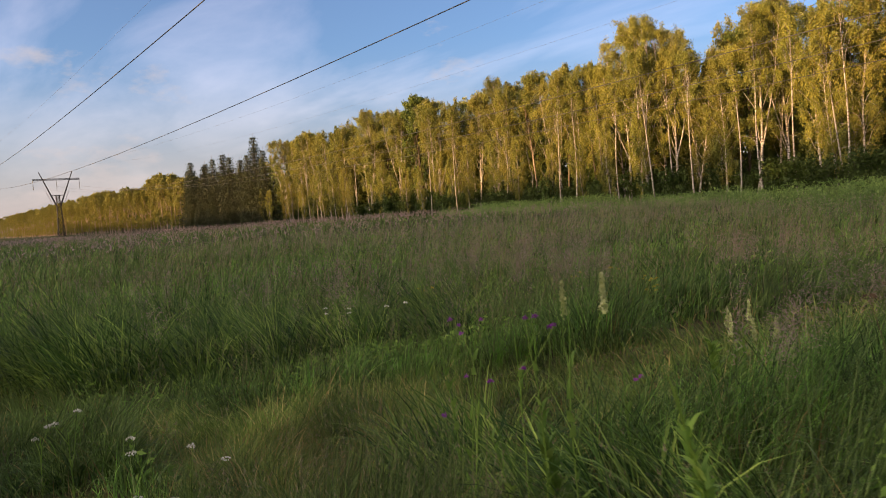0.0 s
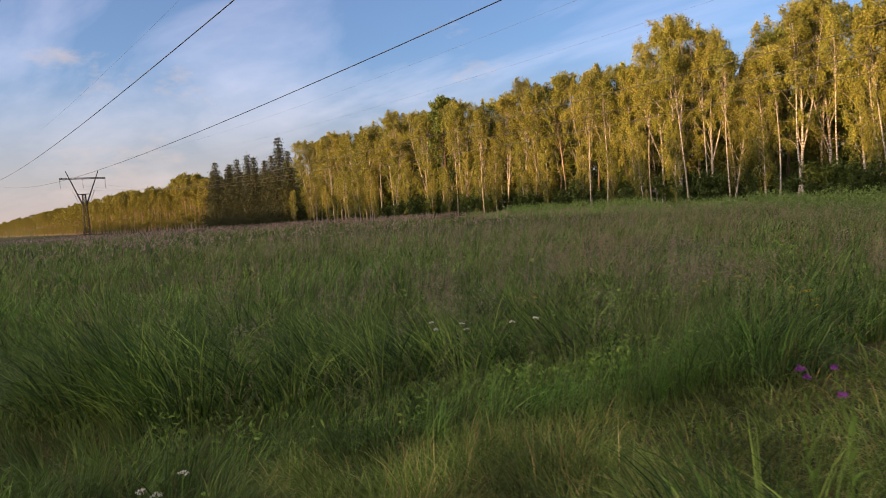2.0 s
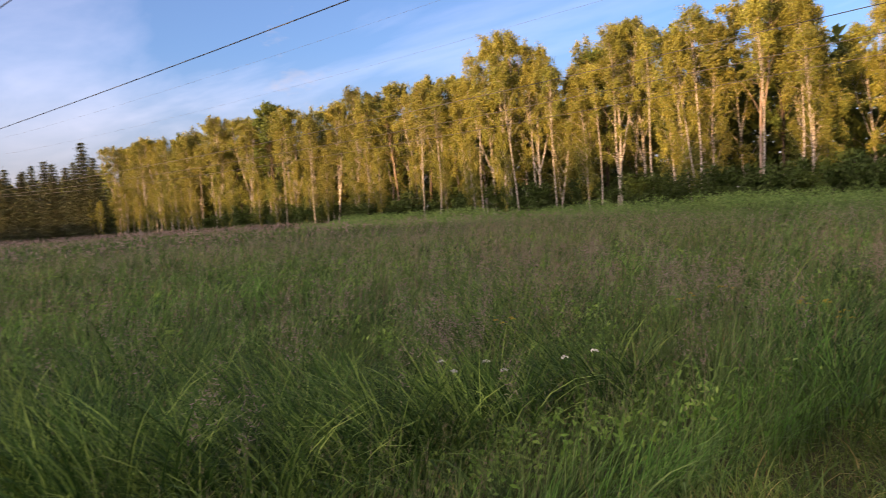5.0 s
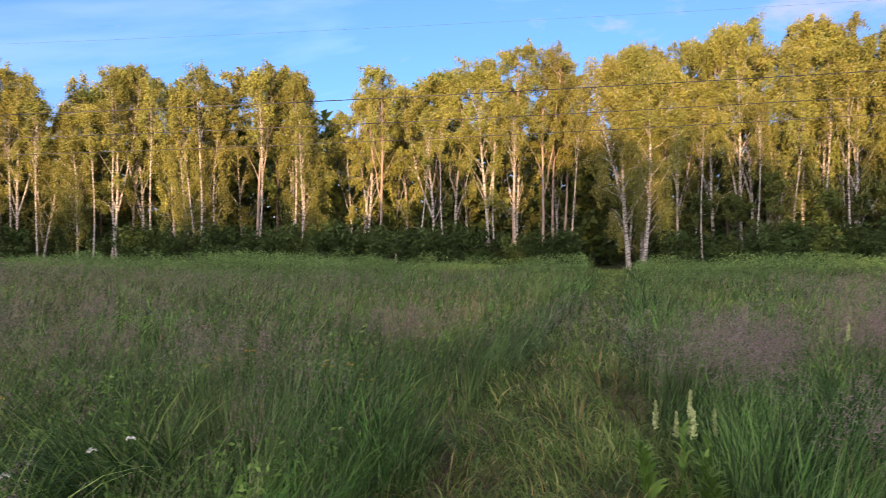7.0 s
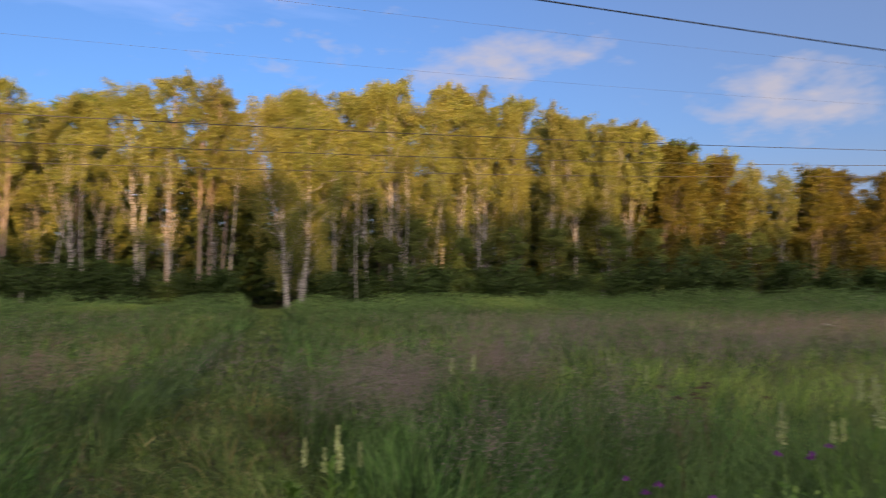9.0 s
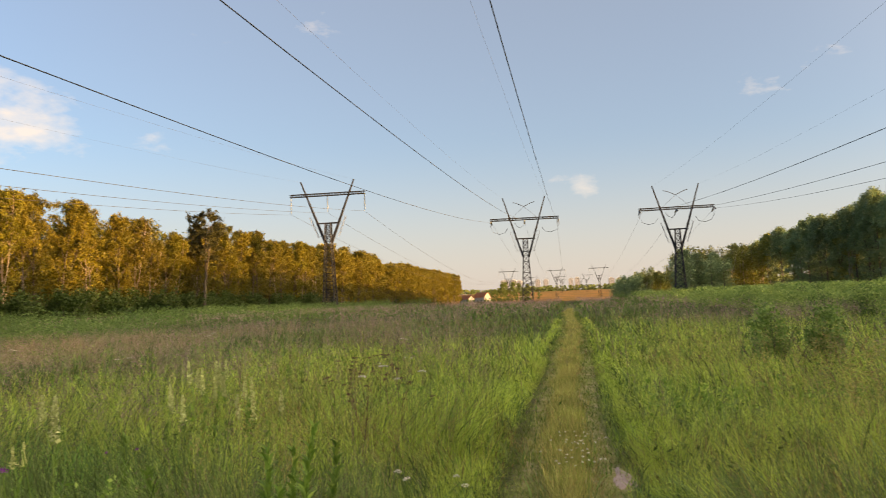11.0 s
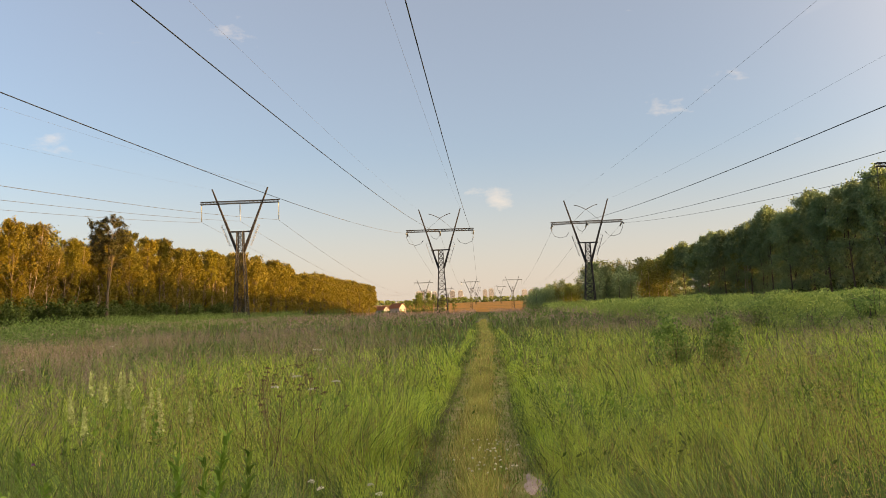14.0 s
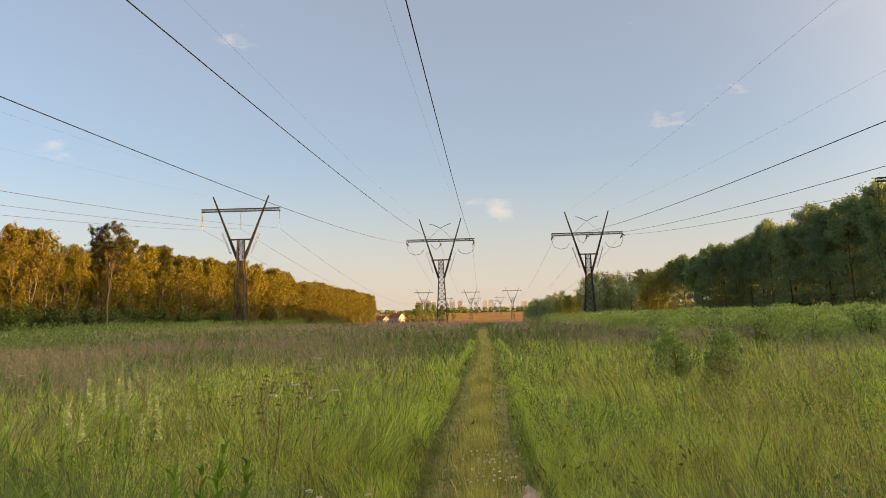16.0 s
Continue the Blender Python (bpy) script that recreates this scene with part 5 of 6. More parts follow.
# ---- far things ----
def apartment(x, y, z, w, h, storeys, bays):
    t = thing("apartment_tower", pose(x, y, z), "pale many-storeyed apartment tower far beyond the field", "building", "apartment towers")
    bm = bmesh.new(); block(bm, (0, -w / 2, -6), (w * 0.7, w / 2, h)); part("wall", bm, M_CONCRETE, t)
    bm = bmesh.new(); block(bm, (w * 0.2, -w * 0.25, h), (w * 0.5, w * 0.25, h + 3)); part("roof_house", bm, M_CONCRETE, t)
    sh, bw = h / storeys, w / bays
    win = bmesh.new()
    for b in range(bays):
        for s in range(storeys):
            yy = -w / 2 + (b + 0.5) * bw
            block(win, (-0.15, yy - bw * 0.28, s * sh + sh * 0.3), (0.1, yy + bw * 0.28, s * sh + sh * 0.8))
    tagged(part("window_grid", win, M_WINDOW, t), kind="stuff")
    return t


for y, w, h, x in ((206, 26, 52, 2400), (176, 17, 52, 2400), (158, 15, 50, 2420), (98, 16, 50, 2400), (72, 16, 50, 2400), (40, 20, 14, 2380), (12, 18, 14, 2390), (-8, 15, 50, 2400), (-28, 16, 52, 2400), (-136, 18, 46, 2400), (-160, 16, 46, 2400), (-205, 26, 40, 2420), (-235, 24, 42, 2420), (232, 40, 12, 2380)):
    apartment(x, y, ground_at(x, y) - 8, w, h, max(3, int(h / 3)), 5)


def house(x, y, w, d, h, turn):
    z = ground_at(x, y)
    t = thing("cottage", pose(x, y, z, 0, 0, turn), "cream plastered cottage with a brown pitched roof beyond the wood", "house", "cottages")
    bm = bmesh.new(); block(bm, (-d / 2, -w / 2, -0.5), (d / 2, w / 2, h)); part("wall", bm, M_PLASTER, t)
    bm = bmesh.new()
    for s in (-1, 1):
        a = [bm.verts.new(p) for p in ((-d / 2 - 0.4, s * (w / 2 + 0.5), h - 0.2), (d / 2 + 0.4, s * (w / 2 + 0.5), h - 0.2), (d / 2 + 0.4, 0, h + w * 0.45), (-d / 2 - 0.4, 0, h + w * 0.45))]
        bm.faces.new(a)
    bmesh.ops.solidify(bm, geom=bm.faces[:], thickness=0.2)
    part("roof", bm, M_ROOF, t)
    for s in (-1, 1):
        bm = bmesh.new()
        v = [bm.verts.new(p) for p in ((s * d / 2, -w / 2, h), (s * d / 2, w / 2, h), (s * d / 2, 0, h + w * 0.43))]
        bm.faces.new(v)
        part("gable", bm, M_PLASTER, t)
    for k in (-0.25, 0.25):
        bm = bmesh.new(); block(bm, (-d / 2 - 0.05, k * w - 0.6, h * 0.4), (-d / 2 + 0.1, k * w + 0.6, h * 0.8)); part("window", bm, M_WINDOW, t)
    bm = bmesh.new(); block(bm, (0.5, -0.5, h + w * 0.3), (1.2, 0.2, h + w * 0.6)); part("chimney", bm, M_SHED, t)


house(468, 65, 5.5, 8, 2.4, 50)
house(484, 57, 7.0, 9, 3.0, 55)
t = thing("concrete_shed", pose(520, 31, ground_at(520, 31)), "low grey concrete shed beside the far field", "shed")
bm = bmesh.new(); block(bm, (-3, -4, -0.4), (3, 4, 3.0)); part("wall", bm, M_SHED, t)
bm = bmesh.new(); block(bm, (-3.4, -4.4, 3.0), (3.4, 4.4, 3.3)); part("roof", bm, M_CONCRETE, t)


def far_wood():
    """The dark wooded skyline past the field, far too distant to tell its trees apart."""
    rng = R_(5)
    n = 9000
    y = rng.uniform(-1500, 1500, n); x = rng.uniform(1560, 1720, n)
    top = 8 + 7 * vnoise(x, y, 60, 8)
    c = np.stack([x, y, height(x, y) + rng.rand(n) * top - 1], 1)
    ob = new("far_wood", leaf_mesh("far_wood", c, 7.0, M_BROAD_LEAF, rng, 0.0, 0.8))
    tagged(ob, "dark wooded skyline beyond the sunset-coloured field", "forest", kind="stuff")


far_wood()


# ---- grass ----
def arc(h, lean, s):
    """How far out and up a bending blade is at the share s of its length; past a lean of 1 the tip hangs over."""
    lean = np.minimum(lean, 2.4)
    a = 0.12 * lean + 0.5 * np.maximum(lean - 1.4, 0)
    b = np.minimum(1.25 * lean, 2.0) + 0.02
    run = h * (1 + 0.22 * lean)
    return run * (np.cos(a) - np.cos(a + b * s)) / b, run * (np.sin(a + b * s) - np.sin(a)) / b


def blades(pos, h, w, lean, az, levels, rng):
    """Tapered, arching blades: verts and faces."""
    n = len(pos)
    s = np.linspace(0, 1, levels + 1)
    d = np.stack([np.cos(az), np.sin(az)], 1)
    side = np.stack([-d[:, 1], d[:, 0]], 1)
    yaw = rng.uniform(-1.2, 1.2, n)
    side = side * np.cos(yaw)[:, None] + d * np.sin(yaw)[:, None]
    out, up = arc(h[:, None], lean[:, None], s[None])
    c = np.zeros((n, levels + 1, 3))
    c[..., 0] = pos[:, 0:1] + d[:, 0:1] * out
    c[..., 1] = pos[:, 1:2] + d[:, 1:2] * out
    c[..., 2] = pos[:, 2:3] + up
    wid = w[:, None] * (1 - s[None] ** 1.7) * 0.5
    L = c[:, :-1].copy(); Rr = c[:, :-1].copy()
    L[..., :2] -= side[:, None] * wid[:, :-1, None]
    Rr[..., :2] += side[:, None] * wid[:, :-1, None]
    V = np.concatenate([np.stack([L, Rr], 2).reshape(n, -1, 3), c[:, -1:]], 1)
    k = 2 * levels + 1
    base = (np.arange(n) * k)[:, None]
    quads = np.concatenate([base + [[2 * i, 2 * i + 1, 2 * i + 3, 2 * i + 2]] for i in range(levels - 1)], 0) if levels > 1 else np.zeros((0, 4), int)
    tris = base + [[2 * levels - 2, 2 * levels - 1, 2 * levels]]
    return V.reshape(-1, 3), quads, tris


def stuff(name, pieces, mat, label, category):
    V, Q, T, n = [], [], [], 0
    for v, q, t in pieces:
        V.append(v); Q.append(q + n); T.append(t + n); n += len(v)
    F = [f for f in (np.concatenate(Q), np.concatenate(T)) if len(f)]
    ob = new(name, mesh_np(name, np.concatenate(V), F, mat))
    return tagged(ob, label, category, kind="stuff")


def scatter(n, x0, x1, y0, y1, rng, hole=None):
    x, y = rng.uniform(x0, x1, n), rng.uniform(y0, y1, n)
    if hole:
        k = ~((x > hole[0]) & (x < hole[1]) & (y > hole[2]) & (y < hole[3]))
        x, y = x[k], y[k]
    return x, y


TUSSOCKS = [(-8.1, 1.25, 0.85, 2600, 0.85), (-7.3, 1.5, 0.65, 1700, 0.8), (-6.9, 2.1, 0.6, 1400, 0.7), (-6.7, 2.8, 0.6, 1300, 0.66), (-6.6, 3.6, 0.55, 1100, 0.66), (-6.2, 4.5, 0.5, 800, 0.6), (-9.3, 2.6, 0.9, 1500, 0.75), (-8.0, 3.2, 0.7, 1100, 0.66),
            (-13.2, 1.9, 0.9, 1200, 0.75), (-7.8, 5.4, 0.8, 1200, 0.66), (-1.9, 2.3, 0.6, 900, 0.6), (-2.9, 2.2, 0.45, 650, 0.55), (-1.2, 8.0, 0.6, 800, 0.6), (-9.5, 8.0, 0.9, 1200, 0.7), (-6.6, 8.8, 0.8, 900, 0.65)]
BARE = [(-4.45, 6.3, 0.4, 0.7), (-2.75, 7.1, 0.22, 0.9), (-4.2, 5.0, 0.3, 0.6)]


def growth(x, y):
    """Height of the sward on the plan: trodden ways short, the rest knee-high and patchy."""
    d1, d2 = paths(x, y)
    away = np.where(x > 0, np.clip((np.minimum(d1 - 0.10, d2) - 0.02) / 0.55, 0, 1) ** 0.8, np.clip((np.minimum(d1 - 0.08, d2) - 0.03) / 0.22, 0, 1))
    strip = (np.abs(y - 0.14) < 0.2) & (x > -1)
    h = 0.24 + 0.34 * vnoise(x, y, 2.6, 21) + 0.16 * vnoise(x, y, 0.7, 22)
    low = np.where(d2 < d1, 0.11 + 0.16 * vnoise(x, y, 0.9, 24), 0.16)
    h = h * (low + (1 - low) * away)
    h = np.where(strip, np.maximum(h * 0.5, 0.18), h)
    for cx, cy, rx, ry in BARE:
        h = h * np.clip(np.hypot((x - cx) / rx, (y - cy) / ry) - 0.35, 0.12, 1)
    for cx, cy, r, _, _ in TUSSOCKS:
        h = h * np.clip(np.hypot(x - cx, y - cy) / r - 0.25, 0.4, 1)
    return np.where((x < -1) & (d2 > 0.25) & (y < 3), np.maximum(h, 0.16 + 0.16 * vnoise(x, y, 0.6, 23)), h)


def on(x, y):
    return np.stack([x, y, height(x, y) - 0.02], 1)


WIND = 0.5
rng = R_(77)
near_box, mid_box, wide_box = (-11, 12, -6, 13), (-30, 38, -20, 34), (-130, 130, -66, 60)


def around(n, r0, r1, rng):
    """Places fitted to the camera's view: round its two stops on the track, thinning out with the square of the
    distance; few behind it.
    """
    r = r0 * (r1 / r0) ** rng.rand(n)
    a = np.radians(np.where(rng.rand(n) < 0.93, rng.uniform(-95, 125, n), rng.uniform(125, 265, n)))
    east = rng.rand(n) < 0.4
    return np.where(east, -1.0, -4.0) + r * np.sin(a), 0.2 + r * np.cos(a)


# Blade width grows with distance from the two camera stops.
def breadth(x, y, least=0.0055, most=0.05, rate=0.0021):
    return np.clip(rate * np.minimum(np.hypot(x + 4, y - 0.2), np.hypot(x + 0.5, y)), least, most)


def gathered(x, y, step, pull, rng):
    """Draws places towards the centres of uneven clumps."""
    gx, gy = np.round(x / step), np.round(y / step)
    cx = (gx + 0.8 * (vnoise(gx, gy, 1.0, 91) - 0.5)) * step
    cy = (gy + 0.8 * (vnoise(gx, gy, 1.0, 92) - 0.5)) * step
    k = pull * rng.rand(len(x))
    return x + (cx - x) * k, y + (cy - y) * k


def off_track(x, y, rng):
    crown = (np.abs(y - 0.14 - 0.12 * np.sin(x * 0.13 + 0.6)) < 0.26) & (x > 0)
    d1, d2 = paths(x, y)
    keep = np.where(crown, 0.2, np.where(d2 < 0.2, 0.35, np.where((d1 < 0.12) & (x > -1), 0.15, 1.0)))
    k = rng.rand(len(x)) < keep
    return x[k], y[k]


def sward(n, r0, r1, levels, rng, step=0.3, least=0.0075):
    x, y = off_track(*gathered(*around(n, r0, r1, rng), step, 0.75, rng), rng)
    k = rng.rand(len(x)) < np.where((x > 1.5) & (y < 9) & (y > -18), 0.4, 1.0)
    x, y = x[k], y[k]
    h = growth(x, y) * rng.uniform(0.5, 1.3, len(x))
    # each clump leans its own way, more or less with the wind
    az = WIND + 5.0 * (vnoise(x, y, 0.8, 93) - 0.5) + rng.normal(size=len(x)) * 0.9
    lean = rng.uniform(0.2, 1.3, len(x)) * (0.55 + 1.2 * vnoise(x, y, 1.1, 94))
    return blades(on(x, y), np.maximum(h, 0.03), breadth(x, y, least) * rng.uniform(0.55, 1.5, len(x)), lean, az, levels, rng)


def broad(n, r0, r1, rng):
    """Wide blades arching over the rest."""
    x, y = off_track(*gathered(*around(n, r0, r1, rng), 0.35, 0.8, rng), rng)
    h = np.maximum(growth(x, y), 0.2) * rng.uniform(0.8, 1.3, len(x))
    az = WIND + 5.0 * (vnoise(x, y, 0.8, 93) - 0.5) + rng.normal(size=len(x)) * 1.1
    return blades(on(x, y), h, 0.0115 * rng.uniform(0.7, 1.4, len(x)), rng.uniform(0.5, 1.6, len(x)), az, 6, rng)


def far_sward(n, box, hole, width, rng):
    x, y = scatter(n, *box, rng, hole)
    return blades(on(x, y), np.maximum(growth(x, y) * rng.uniform(0.55, 1.25, len(x)), 0.03), width * rng.uniform(0.6, 1.4, len(x)), rng.uniform(0.1, 1.0, len(x)), WIND + rng.normal(size=len(x)) * 1.5, 1, rng)


stuff("meadow_grass", [sward(46000, 0.9, 4.5, 4, rng), broad(7000, 0.9, 6, rng), sward(84000, 4.5, 12, 3, rng), sward(95000, 12, 42, 2, rng, 0.6), far_sward(70000, wide_box, mid_box, 0.09, rng)],
      M_GRASS, "tall rough meadow grass, green with yellowing blades", "grass")


def fresh(n, r0, r1, levels, rng, lush=False):
    """Grass with light put into its colour along the track; or lush deep green grass in ragged patches elsewhere."""
    x, y = off_track(*gathered(*around(n, r0, r1, rng), 0.4, 0.8, rng), rng)
    d1, d2 = paths(x, y)
    along = np.clip((x - 0.3) / 2.5, 0, 1) * np.where(y > 0, np.clip(1.3 - y / 11, 0.2, 1), np.clip(1.7 + y / 18, 0.3, 1))
    along = along * np.clip((np.where(y < -1.5, 36, 25) - np.hypot(x, y)) / 13, 0, 1)
    bits = np.clip((vnoise(x, y, 3.2, 26) - 0.6) * 6, 0, 1)
    k = (rng.rand(len(x)) < (bits * 0.8 * (along < 0.5) if lush else along * (0.5 + 0.8 * vnoise(x, y, 1.6, 25)))) & (np.minimum(d1, d2) > 0.3)
    x, y = x[k], y[k]
    h = growth(x, y) * rng.uniform(0.6, 1.25, len(x))
    return blades(on(x, y), h, breadth(x, y, 0.0065, 0.028) * rng.uniform(0.5, 1.4, len(x)), rng.uniform(0.25, 1.6, len(x)), WIND + 5.0 * (vnoise(x, y, 0.8, 93) - 0.5) + rng.normal(size=len(x)) * 0.8, levels, rng)


stuff("fresh_grass", [fresh(70000, 1.5, 6, 4, rng), fresh(90000, 6, 15, 3, rng), fresh(95000, 15, 45, 2, rng)],
      M_BRIGHTENED, "green grass in lush patches, colour lifted as if better lit", "grass")


stuff("lush_grass", [fresh(60000, 1.5, 8, 4, rng, True), fresh(60000, 8, 30, 2, rng, True)], M_LUSH, "lush deep green grass in ragged patches", "grass")


def culms(n, r0, r1, rng):
    """Thin flowering stalks standing above the leaves."""
    x, y = gathered(*around(n, r0, r1, rng), 0.7, 0.6, rng)
    d1, d2 = paths(x, y)
    k = (np.minimum(d1, d2) > 0.3) & (vnoise(x, y, 2.2, 95) > 0.34) & (rng.rand(len(x)) < np.where(x < -2, 0.75, 0.6))
    x, y = x[k], y[k]
    n = len(x)
    h = (growth(x, y) + 0.18) * rng.uniform(0.75, 1.25, n)
    lean, az = rng.uniform(0.02, 0.45, n), WIND + rng.normal(size=n) * 1.0
    w = breadth(x, y, 0.0028, 0.02, 0.0009)
    P = on(x, y)
    stems = blades(P, h, w * 1.0, lean, az, 2, rng)
    bits = 9
    s = 0.76 + 0.24 * rng.rand(n, bits)
    out, up = arc(h[:, None], lean[:, None], s)
    c = np.stack([P[:, 0:1] + np.cos(az)[:, None] * out, P[:, 1:2] + np.sin(az)[:, None] * out, P[:, 2:3] + up], -1) + rng.normal(size=(n, bits, 3)) * 0.006
    L = np.repeat(np.clip(w * 6, 0.016, 0.05), bits)[:, None] * rng.uniform(0.6, 1.4, (n * bits, 1))
    c = c.reshape(-1, 3)
    a = rng.normal(size=c.shape) * 0.45; a[:, 2] += 1; a /= np.linalg.norm(a, axis=1)[:, None]
    b = np.cross(a, rng.normal(size=c.shape)); b /= np.linalg.norm(b, axis=1)[:, None]
    V = np.stack([c - b * L * 0.13, c + b * L * 0.13, c + a * L], 1).reshape(-1, 3)
    return stems, (V, np.zeros((0, 4), int), np.arange(len(c) * 3).reshape(-1, 3))


cu = [culms(5600, 1.4, 7, rng), culms(9000, 7, 35, rng)]
stuff("grass_culms", [p for q in cu for p in q], M_CULM, "fine brownish-green grass stalks with narrow seed heads", "grass")


def straw(n, box, hole, w, levels, rng):
    x, y = scatter(n, *box, rng, hole)
    k = vnoise(x, y, 1.6, 31) > 0.45
    x, y = x[k], y[k]
    h = growth(x, y) * rng.uniform(0.5, 1.15, len(x))
    return blades(on(x, y), np.maximum(h, 0.04), w * rng.uniform(0.6, 1.3, len(x)), rng.uniform(0.1, 1.3, len(x)), rng.uniform(0, 6.28, len(x)), levels, rng)


def turf(n, box, hole, w, levels, rng):
    """Short, dense growth on the trodden ways."""
    x, y = scatter(n, *box, rng, hole)
    d1, d2 = paths(x, y)
    k = (np.minimum(d1, d2) < 0.42) & (((x - 2.35) / 0.42) ** 2 + ((y + 0.24) / 0.12) ** 2 > 1)
    x, y = x[k], y[k]
    h = rng.uniform(0.03, 0.10, len(x)) * (0.6 + 0.8 * vnoise(x, y, 0.5, 51))
    return blades(on(x, y), h, w * rng.uniform(0.6, 1.4, len(x)), rng.uniform(0.3, 1.6, len(x)), rng.uniform(0, 6.28, len(x)), levels, rng)


def trodden(n, x0, x1, y0, y1, w, rng):
    """Grass pressed flat along the footpath."""
    x, y = scatter(n, x0, x1, y0, y1, rng)
    _, d2 = paths(x, y)
    k = d2 < 0.3
    x, y = x[k], y[k]
    return blades(on(x, y) + [0, 0, 0.03], rng.uniform(0.07, 0.24, len(x)) * (0.5 + vnoise(x, y, 0.5, 52)), w * rng.uniform(0.6, 1.4, len(x)), rng.uniform(0.7, 2.2, len(x)), rng.uniform(0, 6.28, len(x)), 2, rng)


def flattened(n, r0, r1, low, high, rng):
    """Trampled, tangled blades where the footpath leaves the track."""
    x, y = around(n, r0, r1, rng)
    d2 = paths(x, y)[1]
    k = d2 < 0.45 * rng.rand(n)
    x, y = x[k], y[k]
    n = len(x)
    return blades(on(x, y) + [0, 0, 0.01], rng.uniform(low, high, n) * (0.5 + vnoise(x, y, 0.6, 52)), breadth(x, y, 0.006) * rng.uniform(0.6, 1.4, n), rng.uniform(0.6, 2.3, n), 6.28 * vnoise(x, y, 0.5, 53) + rng.normal(size=n) * 0.9, 4, rng)


def rut_turf(n, r0, r1, rng):
    """Short green turf in the two ruts."""
    x, y = around(n, r0, r1, rng)
    k = (paths(x, y)[0] < 0.28) & (x > -3.5) & (((x - 2.35) / 0.42) ** 2 + ((y + 0.24) / 0.12) ** 2 > 1) & (vnoise(x, y, 0.5, 54) > 0.25)
    x, y = x[k], y[k]
    n = len(x)
    return blades(on(x, y), rng.uniform(0.025, 0.09, n), breadth(x, y, 0.006) * rng.uniform(0.6, 1.3, n), rng.uniform(0.4, 1.9, n), rng.uniform(0, 6.28, n), 2, rng)


def strip(n, x0, x1, w, rng):
    """Yellowing grass on the crown of the track."""
    x = rng.uniform(x0, x1, n)
    y = 0.14 + 0.12 * np.sin(x * 0.13 + 0.6) + rng.normal(size=n) * (0.05 + 0.12 * vnoise(x, x * 0.0, 1.3, 97))
    return blades(on(x, y), rng.uniform(0.1, 0.24, n), w * rng.uniform(0.6, 1.4, n), rng.uniform(0.1, 0.7, n), rng.uniform(0, 6.28, n), 2, rng)


stuff("crown_grass", [strip(3600, 0.5, 14, 0.007, rng), strip(3600, 14, 70, 0.026, rng)], M_STRAW, "straw-yellow grass on the crown between the ruts", "grass")
stuff("pressed_grass", [flattened(130000, 1.0, 7, 0.1, 0.3, rng), flattened(60000, 7, 18, 0.1, 0.28, rng), rut_turf(420000, 1.5, 30, rng), trodden(20000, -4, 8, 16, 60, 0.04, rng)], M_TREAD, "pressed and tangled grass along the footpath", "grass")
def verge(n, x0, x1, w, rng):
    """Sloping grass on both edges of the track."""
    x, s = rng.uniform(x0, x1, n), np.where(rng.rand(n) < 0.5, 1, -1)
    d = rng.uniform(0.0, 0.5, n)
    y = 0.14 + 0.12 * np.sin(x * 0.13 + 0.6) + 0.05 * np.sin(x * 0.41) + s * (0.5 + d * 0.8)
    return blades(on(x, y), (0.05 + 0.5 * d) * rng.uniform(0.6, 1.3, n), w * rng.uniform(0.6, 1.4, n), rng.uniform(0.2, 1.2, n), rng.uniform(0, 6.28, n), 2, rng)


def herbs(n, box, hole, size, rng, high=0.42):
    """Low leafy herbs filling the gaps between the grasses."""
    x, y = scatter(n, *box, rng, hole)
    d1, d2 = paths(x, y)
    k = (vnoise(x, y, 1.1, 27) > 0.36) & (np.minimum(d1, d2) > 0.35)
    x, y = x[k], y[k]
    c = on(x, y)
    c[:, 2] += 0.04 + (high * vnoise(x, y, 1.1, 28) + 0.08) * rng.rand(len(x)) ** 0.7
    return c


hc = np.concatenate([herbs(46000, near_box, None, 0.05, rng)])
tagged(new("meadow_herbs", leaf_mesh("meadow_herbs", hc, 0.055, M_HERB, rng, -0.3, 0.4)), "low leafy herbs among the meadow grass", "herbs", kind="stuff")
hc = herbs(46000, mid_box, near_box, 0.1, rng)
tagged(new("meadow_herbs", leaf_mesh("meadow_herbs", hc, 0.1, M_HERB, rng, -0.3, 0.4, True)), "low leafy herbs among the meadow grass", "herbs", kind="stuff")


def herb_patches(n, r0, r1, rng):
    """Taller leafy herbs standing in ragged patches through the grass."""
    x, y = gathered(*around(n, r0, r1, rng), 0.35, 0.75, rng)
    d1, d2 = paths(x, y)
    k = (vnoise(x, y, 1.7, 98) + 0.25 * vnoise(x, y, 0.5, 99) > 0.68) & (np.minimum(d1, d2) > 0.55)
    x, y = x[k], y[k]
    c = on(x, y)
    c[:, 2] += np.clip(growth(x, y) * (0.55 + 0.6 * vnoise(x, y, 0.4, 100)), 0.1, 0.8) * rng.rand(len(x)) ** 0.55
    return c


